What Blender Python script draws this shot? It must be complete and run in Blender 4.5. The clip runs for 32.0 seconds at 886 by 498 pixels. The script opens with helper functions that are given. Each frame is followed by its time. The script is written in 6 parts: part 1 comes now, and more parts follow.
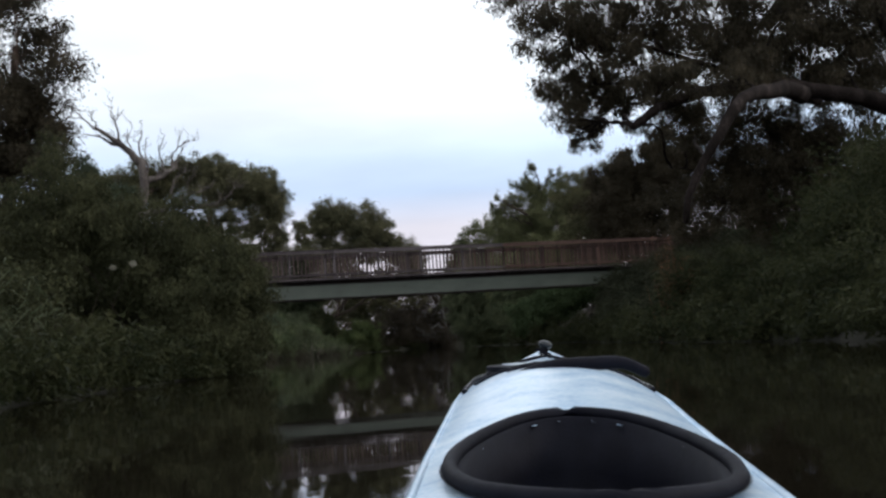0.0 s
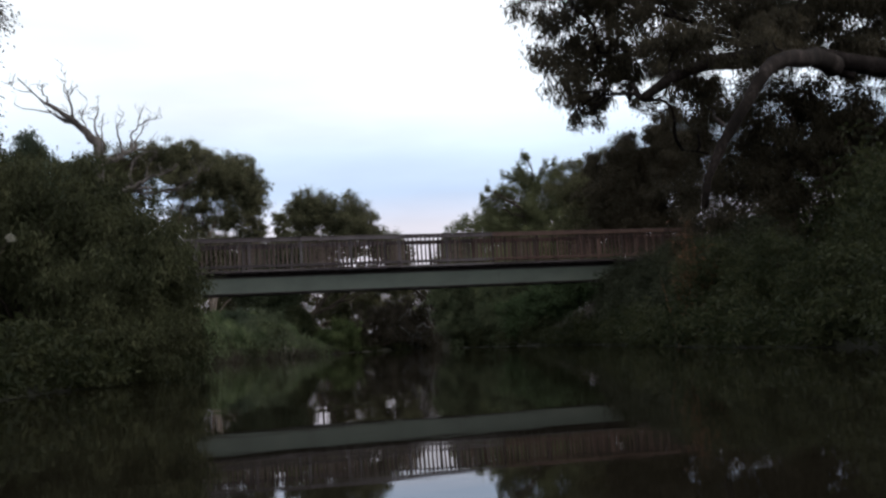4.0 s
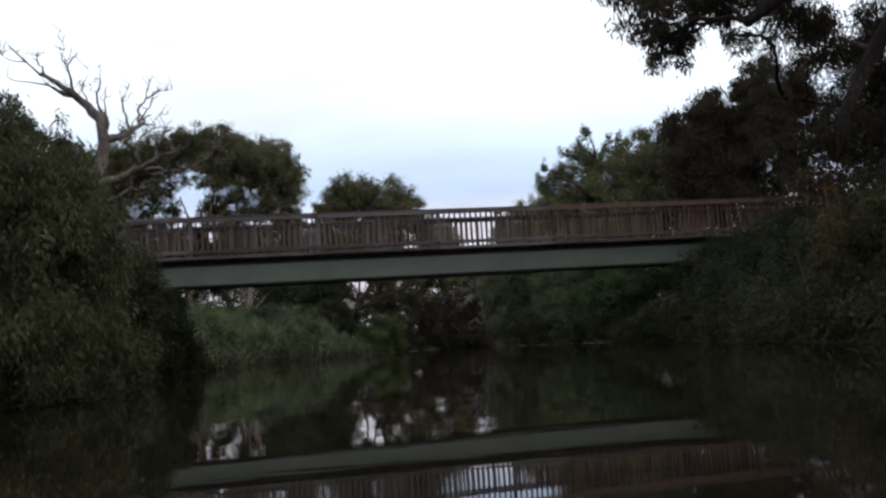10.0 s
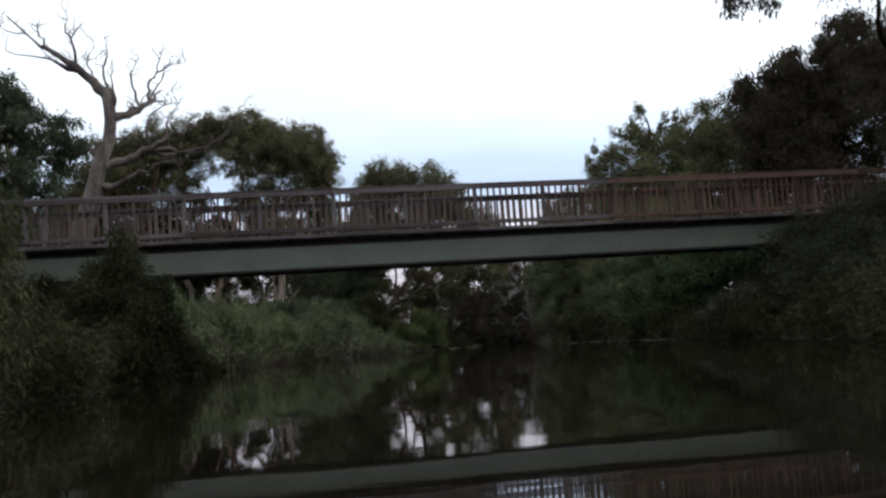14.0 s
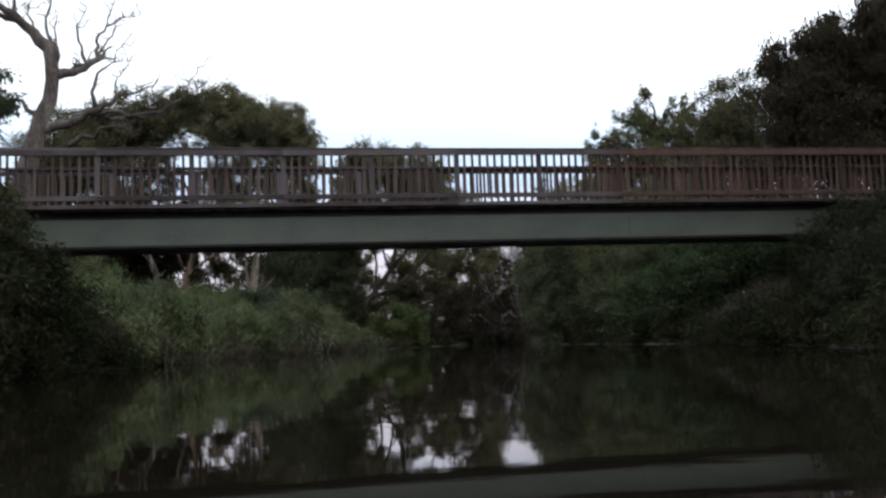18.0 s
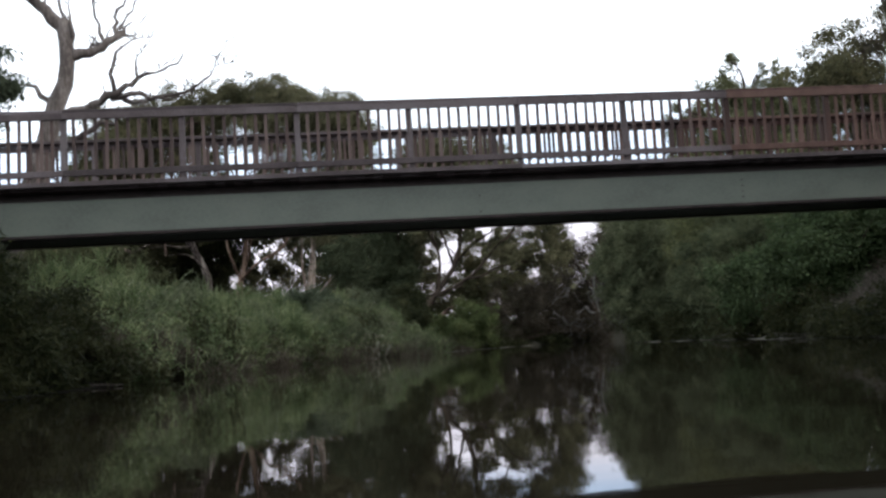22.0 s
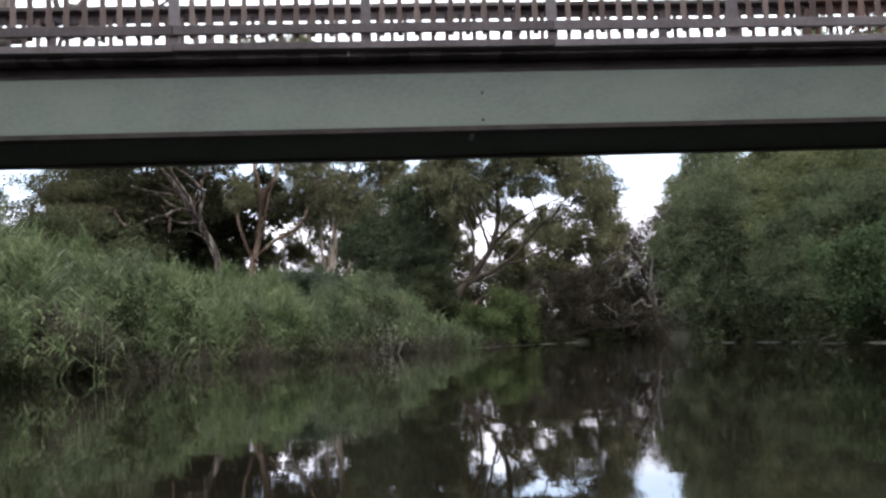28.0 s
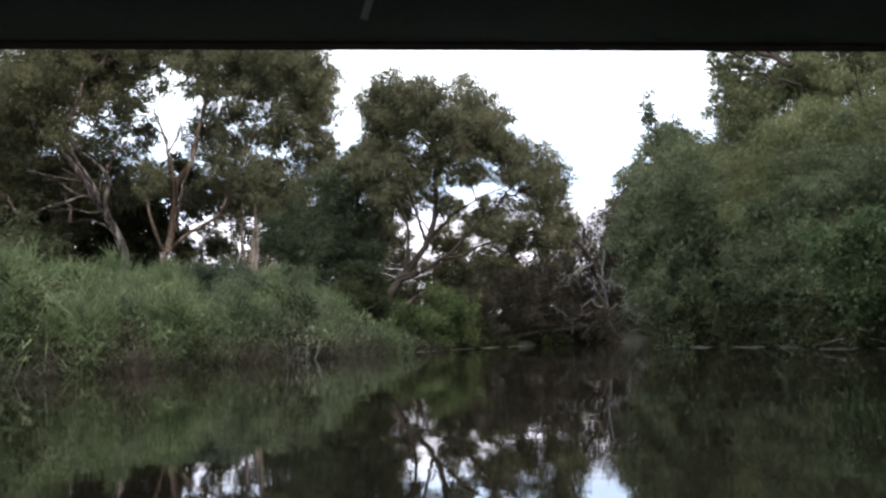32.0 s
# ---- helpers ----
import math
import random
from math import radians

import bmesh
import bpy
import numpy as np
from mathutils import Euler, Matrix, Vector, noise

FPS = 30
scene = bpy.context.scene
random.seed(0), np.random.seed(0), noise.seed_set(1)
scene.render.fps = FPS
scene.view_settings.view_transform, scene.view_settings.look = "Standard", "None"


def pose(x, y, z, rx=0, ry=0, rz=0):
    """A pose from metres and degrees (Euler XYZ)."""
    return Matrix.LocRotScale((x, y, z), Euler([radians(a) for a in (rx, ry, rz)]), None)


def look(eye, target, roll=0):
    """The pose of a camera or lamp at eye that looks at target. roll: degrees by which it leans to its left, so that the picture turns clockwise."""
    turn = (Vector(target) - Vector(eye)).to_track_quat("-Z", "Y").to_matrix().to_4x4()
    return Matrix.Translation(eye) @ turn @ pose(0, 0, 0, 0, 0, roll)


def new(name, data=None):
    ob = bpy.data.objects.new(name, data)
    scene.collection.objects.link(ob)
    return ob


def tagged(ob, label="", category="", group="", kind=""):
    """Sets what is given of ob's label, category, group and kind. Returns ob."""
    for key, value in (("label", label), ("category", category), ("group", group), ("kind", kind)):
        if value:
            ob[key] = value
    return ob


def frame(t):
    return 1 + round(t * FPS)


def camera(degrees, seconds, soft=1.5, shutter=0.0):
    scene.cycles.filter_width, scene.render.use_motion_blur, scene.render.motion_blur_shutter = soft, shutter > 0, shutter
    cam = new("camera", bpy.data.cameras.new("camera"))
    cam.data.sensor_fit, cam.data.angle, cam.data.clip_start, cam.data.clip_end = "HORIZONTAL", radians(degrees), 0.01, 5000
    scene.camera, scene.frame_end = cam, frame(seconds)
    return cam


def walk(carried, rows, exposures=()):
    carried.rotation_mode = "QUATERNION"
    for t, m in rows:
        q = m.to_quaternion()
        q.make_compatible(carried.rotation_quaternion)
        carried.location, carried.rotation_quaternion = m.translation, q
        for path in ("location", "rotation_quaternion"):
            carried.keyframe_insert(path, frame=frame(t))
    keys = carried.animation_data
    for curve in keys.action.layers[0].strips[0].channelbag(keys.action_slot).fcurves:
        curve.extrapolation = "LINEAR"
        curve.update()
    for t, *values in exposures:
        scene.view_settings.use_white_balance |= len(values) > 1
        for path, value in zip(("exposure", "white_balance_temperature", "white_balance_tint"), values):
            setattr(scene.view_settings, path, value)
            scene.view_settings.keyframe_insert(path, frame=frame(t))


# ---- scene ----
cam = camera(47.87, 32.0, soft=2.6, shutter=0.3)
# seconds, eye x, y, z, yaw, pitch, lean to the right
ROWS = [
    (0.0, -10.888, 5.833, 0.439, -16.48, 5.29, 3.87),
    (0.5, -10.671, 6.398, 0.440, -14.70, 5.24, 3.44),
    (1.0, -10.454, 6.963, 0.441, -14.20, 5.24, 4.15),
    (1.5, -10.239, 7.526, 0.441, -15.18, 5.24, 4.07),
    (2.0, -10.026, 8.087, 0.441, -16.84, 5.24, 3.83),
    (2.5, -9.816, 8.645, 0.441, -17.03, 5.23, 3.43),
    (4.5, -8.991, 10.859, 0.442, -17.00, 5.28, 3.19),
    (5.0, -8.792, 11.405, 0.444, -17.36, 5.24, 3.27),
    (5.5, -8.601, 11.946, 0.446, -16.01, 5.37, 2.78),
    (6.0, -8.418, 12.467, 0.445, -14.24, 5.21, 1.93),
    (6.5, -8.240, 12.972, 0.443, -13.89, 5.22, 2.62),
    (7.0, -8.067, 13.496, 0.442, -14.80, 5.29, 3.06),
    (7.5, -7.897, 14.044, 0.440, -15.59, 5.32, 3.87),
    (8.0, -7.729, 14.598, 0.440, -14.74, 5.33, 3.66),
    (8.5, -7.562, 15.137, 0.440, -12.83, 5.35, 3.63),
    (9.0, -7.397, 15.665, 0.439, -11.80, 5.16, 2.51),
    (9.5, -7.236, 16.200, 0.439, -12.62, 5.33, 3.71),
    (10.0, -7.076, 16.744, 0.441, -13.75, 5.32, 3.85),
    (10.5, -6.916, 17.280, 0.441, -13.53, 5.29, 3.68),
    (11.0, -6.758, 17.810, 0.441, -12.08, 5.38, 3.42),
    (11.5, -6.602, 18.327, 0.440, -10.61, 5.22, 2.73),
    (12.0, -6.448, 18.851, 0.440, -10.76, 5.19, 3.09),
    (12.5, -6.294, 19.397, 0.441, -12.70, 5.32, 3.64),
    (13.0, -6.138, 19.957, 0.441, -13.57, 5.20, 3.34),
    (13.5, -5.983, 20.521, 0.442, -12.74, 5.34, 3.39),
    (14.0, -5.829, 21.067, 0.442, -11.11, 5.31, 3.92),
    (14.5, -5.675, 21.597, 0.441, -10.54, 5.13, 2.91),
    (16.5, -5.043, 23.739, 0.436, -10.28, 5.32, 3.44),
    (17.0, -4.887, 24.281, 0.436, -9.27, 5.09, 2.29),
    (17.5, -4.733, 24.847, 0.438, -10.30, 5.16, 1.96),
    (18.0, -4.577, 25.436, 0.441, -11.57, 5.11, 2.22),
    (18.5, -4.423, 26.024, 0.443, -11.43, 5.14, 2.51),
    (19.0, -4.277, 26.575, 0.444, -9.89, 5.32, 2.63),
    (19.5, -4.148, 27.087, 0.445, -8.48, 5.19, 1.74),
    (20.0, -4.023, 27.607, 0.444, -8.77, 5.18, 3.06),
    (20.5, -3.893, 28.150, 0.442, -10.16, 5.27, 2.78),
    (21.0, -3.760, 28.727, 0.442, -10.77, 5.14, 3.13),
    (21.5, -3.627, 29.296, 0.445, -9.74, 5.31, 3.82),
    (22.0, -3.507, 29.866, 0.447, -7.45, 5.35, 3.63),
    (22.5, -3.395, 30.424, 0.443, -6.47, 5.18, 3.05),
    (23.0, -3.283, 30.972, 0.441, -7.71, 5.37, 3.59),
    (23.5, -3.164, 31.516, 0.440, -9.21, 5.28, 3.55),
    (24.0, -3.044, 32.061, 0.439, -9.28, 5.23, 2.88),
    (24.5, -2.926, 32.611, 0.434, -7.64, 5.40, 2.26),
    (25.0, -2.800, 33.182, 0.427, -6.05, 5.15, 1.39),
    (25.5, -2.662, 33.729, 0.429, -6.15, 5.24, 2.02),
    (27.5, -2.047, 36.005, 0.433, -5.53, 5.29, 2.97),
    (28.0, -1.913, 36.502, 0.444, -4.52, 5.09, 2.22),
    (28.5, -1.800, 37.071, 0.445, -5.75, 5.20, 2.05),
    (29.0, -1.685, 37.656, 0.444, -7.66, 5.22, 2.48),
    (29.5, -1.563, 38.210, 0.445, -8.08, 5.16, 2.90),
    (30.0, -1.452, 38.765, 0.443, -6.67, 5.29, 3.15),
    (30.5, -1.356, 39.285, 0.439, -4.65, 5.14, 2.28),
    (31.0, -1.264, 39.822, 0.437, -4.28, 5.00, 1.16),
    (31.5, -1.172, 40.385, 0.440, -6.25, 5.17, 1.49),
    (32.0, -1.081, 40.965, 0.445, -7.80, 5.11, 2.08),
]
STOPS = [(t, e, 6080.0, 11.0) for t, e in ((0.0, -0.05), (14.0, 0.03), (18.0, 0.2), (20.0, 0.43), (25.0, 1.22), (28.0, 1.42), (32.0, 1.42))]
walk(cam, [(t, pose(x, y, z, 90 + pitch, 0, yaw) @ pose(0, 0, 0, 0, 0, -lean)) for t, x, y, z, yaw, pitch, lean in ROWS], STOPS)
# ---- end of path ----

# ---- sky, sun ----
SUN_AZ, SUN_EL = 105.0, 24.0  # degrees right of +y, and up
world = bpy.data.worlds.new("world")
scene.world = world
world.use_nodes = True
wn, wl = world.node_tree.nodes, world.node_tree.links
wn.clear()


def wnode(kind, **props):
    n = wn.new(kind)
    for k, v in props.items():
        n.inputs[k].default_value = v
    return n


w_out = wnode("ShaderNodeOutputWorld")
w_bg = wnode("ShaderNodeBackground", Strength=1.4)
w_sky = wnode("ShaderNodeTexSky")
w_sky.sky_type, w_sky.sun_disc = "NISHITA", False
w_sky.sun_elevation, w_sky.sun_rotation = radians(SUN_EL), radians(SUN_AZ)
w_sky_dim = wn.new("ShaderNodeMix")
w_sky_dim.data_type, w_sky_dim.blend_type = "RGBA", "MULTIPLY"
w_sky_dim.inputs["Factor"].default_value = 1.0
w_sky_dim.inputs["B"].default_value = (0.1, 0.1, 0.1, 1)
w_tc = wnode("ShaderNodeTexCoord")
w_sep = wnode("ShaderNodeSeparateXYZ")
w_ramp = wnode("ShaderNodeValToRGB")
cr = w_ramp.color_ramp
cr.elements[0].position, cr.elements[0].color = 0.0, (0.46, 0.44, 0.48, 1)
cr.elements[1].position, cr.elements[1].color = 0.34, (1.0, 1.01, 1.0, 1)
for p, c in ((0.06, (0.62, 0.56, 0.60, 1)), (0.115, (0.72, 0.67, 0.70, 1)), (0.15, (0.52, 0.61, 0.75, 1)), (0.185, (0.64, 0.74, 0.85, 1)), (0.235, (0.88, 0.91, 0.92, 1))):
    e = cr.elements.new(p)
    e.color = c
w_map = wnode("ShaderNodeMapping")
w_map.inputs["Scale"].default_value = (1.6, 1.6, 7.0)
w_noise = wnode("ShaderNodeTexNoise", Scale=1.7, Detail=5.0, Roughness=0.5)
w_cloud = wnode("ShaderNodeMapRange")
w_cloud.inputs["From Min"].default_value, w_cloud.inputs["From Max"].default_value = 0.3, 0.7
w_cloud.inputs["To Min"].default_value, w_cloud.inputs["To Max"].default_value = 0.84, 1.10
w_mul = wnode("ShaderNodeVectorMath")
w_mul.operation = "SCALE"
w_mix = wn.new("ShaderNodeMix")
w_mix.data_type = "RGBA"
w_mix.inputs["Factor"].default_value = 0.9
wl.new(w_tc.outputs["Generated"], w_sep.inputs[0])
wl.new(w_sep.outputs["Z"], w_ramp.inputs["Fac"])
wl.new(w_tc.outputs["Generated"], w_map.inputs["Vector"])
wl.new(w_map.outputs[0], w_noise.inputs["Vector"])
wl.new(w_noise.outputs["Fac"], w_cloud.inputs["Value"])
wl.new(w_ramp.outputs["Color"], w_mul.inputs[0])
wl.new(w_cloud.outputs[0], w_mul.inputs["Scale"])
wl.new(w_sky.outputs[0], w_sky_dim.inputs["A"])
wl.new(w_sky_dim.outputs["Result"], w_mix.inputs["A"])
wl.new(w_mul.outputs[0], w_mix.inputs["B"])
wl.new(w_mix.outputs["Result"], w_bg.inputs["Color"])
wl.new(w_bg.outputs[0], w_out.inputs["Surface"])

sun = new("sun", bpy.data.lights.new("sun", "SUN"))
sun.data.energy, sun.data.angle, sun.data.color = 0.9, radians(20), (1.0, 0.88, 0.76)
sun_way = Vector((math.sin(radians(SUN_AZ)) * math.cos(radians(SUN_EL)), math.cos(radians(SUN_AZ)) * math.cos(radians(SUN_EL)), math.sin(radians(SUN_EL))))
sun.matrix_world = look(sun_way * 200, (0, 0, 0))


# ---- materials ----
def material(name, ramp, scale=6.0, rough=0.8, bump=0.15, fine=60.0, metal=0.0, stretch=(1, 1, 1), vary=0.0, island=0.0, detail=6.0, spec=0.5, through_light=0.0, coords="Object"):
    """A surface: a colour ramp over coarse and fine noise, with bump; vary and island shift the value per object or per piece."""
    m = bpy.data.materials.new(name)
    m.use_nodes = True
    n, l = m.node_tree.nodes, m.node_tree.links
    bsdf = n["Principled BSDF"]
    tc, mp = n.new("ShaderNodeTexCoord"), n.new("ShaderNodeMapping")
    mp.inputs["Scale"].default_value = stretch
    l.new(tc.outputs[coords], mp.inputs["Vector"])
    a, b = n.new("ShaderNodeTexNoise"), n.new("ShaderNodeTexNoise")
    a.inputs["Scale"].default_value, a.inputs["Detail"].default_value = scale, detail
    b.inputs["Scale"].default_value, b.inputs["Detail"].default_value = fine, 3.0
    for q in (a, b):
        l.new(mp.outputs[0], q.inputs["Vector"])
    mix = n.new("ShaderNodeMath")
    mix.operation = "MULTIPLY_ADD"
    mix.inputs[1].default_value = 0.35
    l.new(b.outputs["Fac"], mix.inputs[0])
    sc = n.new("ShaderNodeMath")
    sc.operation = "MULTIPLY"
    sc.inputs[1].default_value = 0.65
    l.new(a.outputs["Fac"], sc.inputs[0])
    l.new(sc.outputs[0], mix.inputs[2])
    fac = mix.outputs[0]
    for amount, node, out in ((vary, "ShaderNodeObjectInfo", "Random"), (island, "ShaderNodeNewGeometry", "Random Per Island")):
        if amount:
            o = n.new(node)
            sub = n.new("ShaderNodeMath")
            sub.operation = "MULTIPLY_ADD"
            sub.inputs[1].default_value, sub.inputs[2].default_value = amount, -amount / 2
            l.new(o.outputs[out], sub.inputs[0])
            add = n.new("ShaderNodeMath")
            l.new(fac, add.inputs[0])
            l.new(sub.outputs[0], add.inputs[1])
            fac = add.outputs[0]
    r = n.new("ShaderNodeValToRGB")
    el = r.color_ramp.elements
    el[0].position, el[0].color = ramp[0][0], (*ramp[0][1], 1)
    el[1].position, el[1].color = ramp[-1][0], (*ramp[-1][1], 1)
    for p, c in ramp[1:-1]:
        el.new(p).color = (*c, 1)
    l.new(fac, r.inputs["Fac"])
    l.new(r.outputs["Color"], bsdf.inputs["Base Color"])
    bsdf.inputs["Roughness"].default_value, bsdf.inputs["Metallic"].default_value = rough, metal
    bsdf.inputs["Specular IOR Level"].default_value = spec
    if bump:
        bp = n.new("ShaderNodeBump")
        bp.inputs["Strength"].default_value, bp.inputs["Distance"].default_value = bump, 0.02
        l.new(mix.outputs[0], bp.inputs["Height"])
        l.new(bp.outputs[0], bsdf.inputs["Normal"])
    if through_light:
        tr, ms = n.new("ShaderNodeBsdfTranslucent"), n.new("ShaderNodeMixShader")
        l.new(r.outputs["Color"], tr.inputs["Color"])
        ms.inputs[0].default_value = through_light
        l.new(bsdf.outputs[0], ms.inputs[1])
        l.new(tr.outputs[0], ms.inputs[2])
        l.new(ms.outputs[0], n["Material Output"].inputs["Surface"])
    return m


def leafy(name, dark, mid, light):
    return material(name, [(0.29, dark), (0.5, mid), (0.72, light)], scale=0.9, fine=3.5, rough=0.6, bump=0, island=0.24, spec=0.08, through_light=0.4)


M_GUM = leafy("gum_leaves", (0.0340, 0.0360, 0.0188), (0.0750, 0.0750, 0.0381), (0.1480, 0.1340, 0.0694))
M_OLIVE = leafy("olive_gum_leaves", (0.0440, 0.0455, 0.0240), (0.1010, 0.1000, 0.0550), (0.1850, 0.1730, 0.1010))
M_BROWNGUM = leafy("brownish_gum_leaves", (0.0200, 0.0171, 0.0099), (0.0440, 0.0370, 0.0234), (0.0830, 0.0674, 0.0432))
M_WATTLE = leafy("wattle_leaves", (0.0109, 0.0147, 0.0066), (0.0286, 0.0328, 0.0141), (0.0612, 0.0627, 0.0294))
M_UNDER = leafy("understory_leaves", (0.019, 0.023, 0.011), (0.047, 0.053, 0.026), (0.098, 0.098, 0.050))
# wattle leaves lightened: the left bank's brighter light is put into the colour
M_LITWATTLE = leafy("lit_wattle_leaves", (0.0179, 0.0196, 0.0097), (0.0459, 0.0498, 0.0237), (0.0986, 0.0986, 0.0495))
M_SAGE = leafy("sage_bush_leaves", (0.0170, 0.0205, 0.0120), (0.0390, 0.0430, 0.0250), (0.0800, 0.0820, 0.0500))
M_WILLOW = leafy("willow_leaves", (0.0360, 0.0460, 0.0255), (0.0830, 0.0970, 0.0510), (0.1500, 0.1600, 0.0940))
M_POPLAR = leafy("poplar_leaves", (0.0480, 0.0560, 0.0255), (0.1110, 0.1200, 0.0580), (0.1930, 0.1930, 0.1067))
M_LIME = leafy("lime_green_leaves", (0.030, 0.042, 0.015), (0.070, 0.090, 0.034), (0.140, 0.155, 0.066))
M_LIGHTWILLOW = leafy("yellowish_willow_leaves", (0.044, 0.052, 0.022), (0.106, 0.116, 0.052), (0.190, 0.192, 0.096))
M_IVY = leafy("ivy_leaves", (0.0220, 0.0350, 0.0151), (0.0500, 0.0730, 0.0313), (0.0970, 0.1260, 0.0580))
M_BLUE = leafy("bluish_shrub_leaves", (0.0276, 0.0370, 0.0229), (0.0552, 0.0700, 0.0442), (0.0954, 0.1120, 0.0723))
M_REED = leafy("reed_blades", (0.023, 0.034, 0.0140), (0.084, 0.112, 0.0500), (0.215, 0.235, 0.128))
M_REED_GREY = leafy("grey_green_reed_blades", (0.03, 0.037, 0.02), (0.077, 0.092, 0.051), (0.164, 0.174, 0.113))
M_PLUME = leafy("pale_reed_plumes", (0.16, 0.15, 0.11), (0.27, 0.26, 0.21), (0.40, 0.38, 0.33))
M_TUFT = leafy("dry_brown_blades", (0.06, 0.027, 0.014), (0.14, 0.066, 0.036), (0.22, 0.12, 0.07))
M_REED_DRY = leafy("dry_reed_stems", (0.0250, 0.0200, 0.0132), (0.0600, 0.0500, 0.0360), (0.1130, 0.0950, 0.0768))
M_SCRUB = leafy("brown_scrub_twigs", (0.0207, 0.0177, 0.0123), (0.0447, 0.0376, 0.0269), (0.0883, 0.0751, 0.0561))
M_BARK = material("gum_bark", [(0.34, (0.0098, 0.0066, 0.0051)), (0.48, (0.0315, 0.0198, 0.0147)), (0.56, (0.0720, 0.0490, 0.0375)), (0.64, (0.2300, 0.1850, 0.1500))], scale=2.6, fine=18, rough=0.9, bump=0.8, stretch=(1.6, 1.6, 0.3), spec=0.2)
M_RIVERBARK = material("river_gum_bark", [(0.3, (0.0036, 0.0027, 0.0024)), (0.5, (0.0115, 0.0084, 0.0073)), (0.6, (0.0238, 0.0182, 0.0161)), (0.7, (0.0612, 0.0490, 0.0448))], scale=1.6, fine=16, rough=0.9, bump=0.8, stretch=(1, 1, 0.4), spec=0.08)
M_PALEBARK = material("pale_gum_bark", [(0.34, (0.05, 0.036, 0.028)), (0.48, (0.18, 0.135, 0.105)), (0.66, (0.42, 0.36, 0.30))], scale=2.2, fine=16, rough=0.8, bump=0.4, stretch=(1, 1, 0.35))
M_TANBARK = material("tan_gum_bark", [(0.36, (0.024, 0.015, 0.010)), (0.50, (0.080, 0.051, 0.035)), (0.66, (0.25, 0.185, 0.14))], scale=2.2, fine=16, rough=0.85, bump=0.5, stretch=(1, 1, 0.3), spec=0.2)
M_STREAKBARK = material("streaked_gum_bark", [(0.40, (0.016, 0.012, 0.010)), (0.52, (0.052, 0.040, 0.034)), (0.63, (0.21, 0.18, 0.155))], scale=3.2, fine=16, rough=0.85, bump=0.6, stretch=(1.6, 1.6, 0.18), spec=0.2)
M_MYRTLE = leafy("dark_green_leaves", (0.022, 0.030, 0.0155), (0.056, 0.069, 0.037), (0.108, 0.120, 0.068))
M_DARKBARK = material("dark_bark", [(0.3, (0.0132, 0.0104, 0.0081)), (0.7, (0.0600, 0.0452, 0.0336))], scale=2, fine=25, rough=0.9, bump=0.6, stretch=(1, 1, 0.3), spec=0.15)
M_DEAD = material("weathered_dead_wood", [(0.3, (0.022, 0.017, 0.015)), (0.46, (0.066, 0.054, 0.048)), (0.58, (0.150, 0.130, 0.116)), (0.72, (0.24, 0.215, 0.195))], scale=1.5, fine=20, rough=0.85, bump=0.5, stretch=(1, 1, 0.25), spec=0.2)
M_DRYTWIG = leafy("pale_dry_twigs", (0.05, 0.043, 0.035), (0.105, 0.093, 0.078), (0.18, 0.165, 0.145))
M_SNAG = material("silvery_dead_branches", [(0.3, (0.045, 0.040, 0.038)), (0.5, (0.090, 0.084, 0.080)), (0.75, (0.18, 0.172, 0.167))], scale=1.5, fine=20, rough=0.85, bump=0.4)
M_DRIFT = material("pale_drift", [(0.3, (0.065, 0.060, 0.047)), (0.7, (0.165, 0.155, 0.135))], scale=3, fine=30, rough=0.9, bump=0.2)
M_SOIL = material("bank_soil", [(0.3, (0.0060, 0.0050, 0.0035)), (0.5, (0.0130, 0.0115, 0.0065)), (0.75, (0.0210, 0.0230, 0.0100))], scale=0.25, fine=5, rough=0.95, bump=0.5)
M_TIMBER = material("weathered_timber", [(0.28, (0.0311, 0.0218, 0.0212)), (0.5, (0.0650, 0.0487, 0.0483)), (0.75, (0.1153, 0.0954, 0.0960))], scale=2.5, fine=60, rough=0.8, bump=0.35, stretch=(0.5, 2, 0.35), vary=0.45)
M_REDTIMBER = material("brownish_timber", [(0.28, (0.0342, 0.0203, 0.0166)), (0.5, (0.0711, 0.0441, 0.0369)), (0.75, (0.1206, 0.0837, 0.0720))], scale=2.5, fine=60, rough=0.8, bump=0.35, stretch=(1.3500, 1.3500, 0.2700), vary=0.5)
M_RUST = material("red_stained_timber", [(0.28, (0.031, 0.0138, 0.0096)), (0.5, (0.066, 0.032, 0.0236)), (0.75, (0.112, 0.063, 0.048))], scale=2.5, fine=60, rough=0.8, bump=0.35, stretch=(1.3200, 1.3200, 0.2640), vary=0.5)
M_GIRDER = material("green_girder_paint", [(0.25, (0.0681, 0.0644, 0.0515)), (0.42, (0.0791, 0.0883, 0.0699)), (0.5, (0.0902, 0.1030, 0.0810)), (0.8, (0.1251, 0.1316, 0.1030))], scale=0.7, fine=18, rough=0.55, bump=0.06, stretch=(1, 1, 2.2), spec=0.4)
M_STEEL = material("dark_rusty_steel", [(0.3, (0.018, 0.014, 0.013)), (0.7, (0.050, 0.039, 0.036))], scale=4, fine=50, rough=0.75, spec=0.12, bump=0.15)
M_GALV = material("dull_galvanised_steel", [(0.3, (0.26, 0.26, 0.25)), (0.7, (0.42, 0.42, 0.41))], scale=6, fine=60, rough=0.6, bump=0.1)
M_CONCRETE = material("old_concrete", [(0.3, (0.0225, 0.0207, 0.0180)), (0.7, (0.0585, 0.0540, 0.0450))], scale=1.5, fine=40, rough=0.9, bump=0.3)
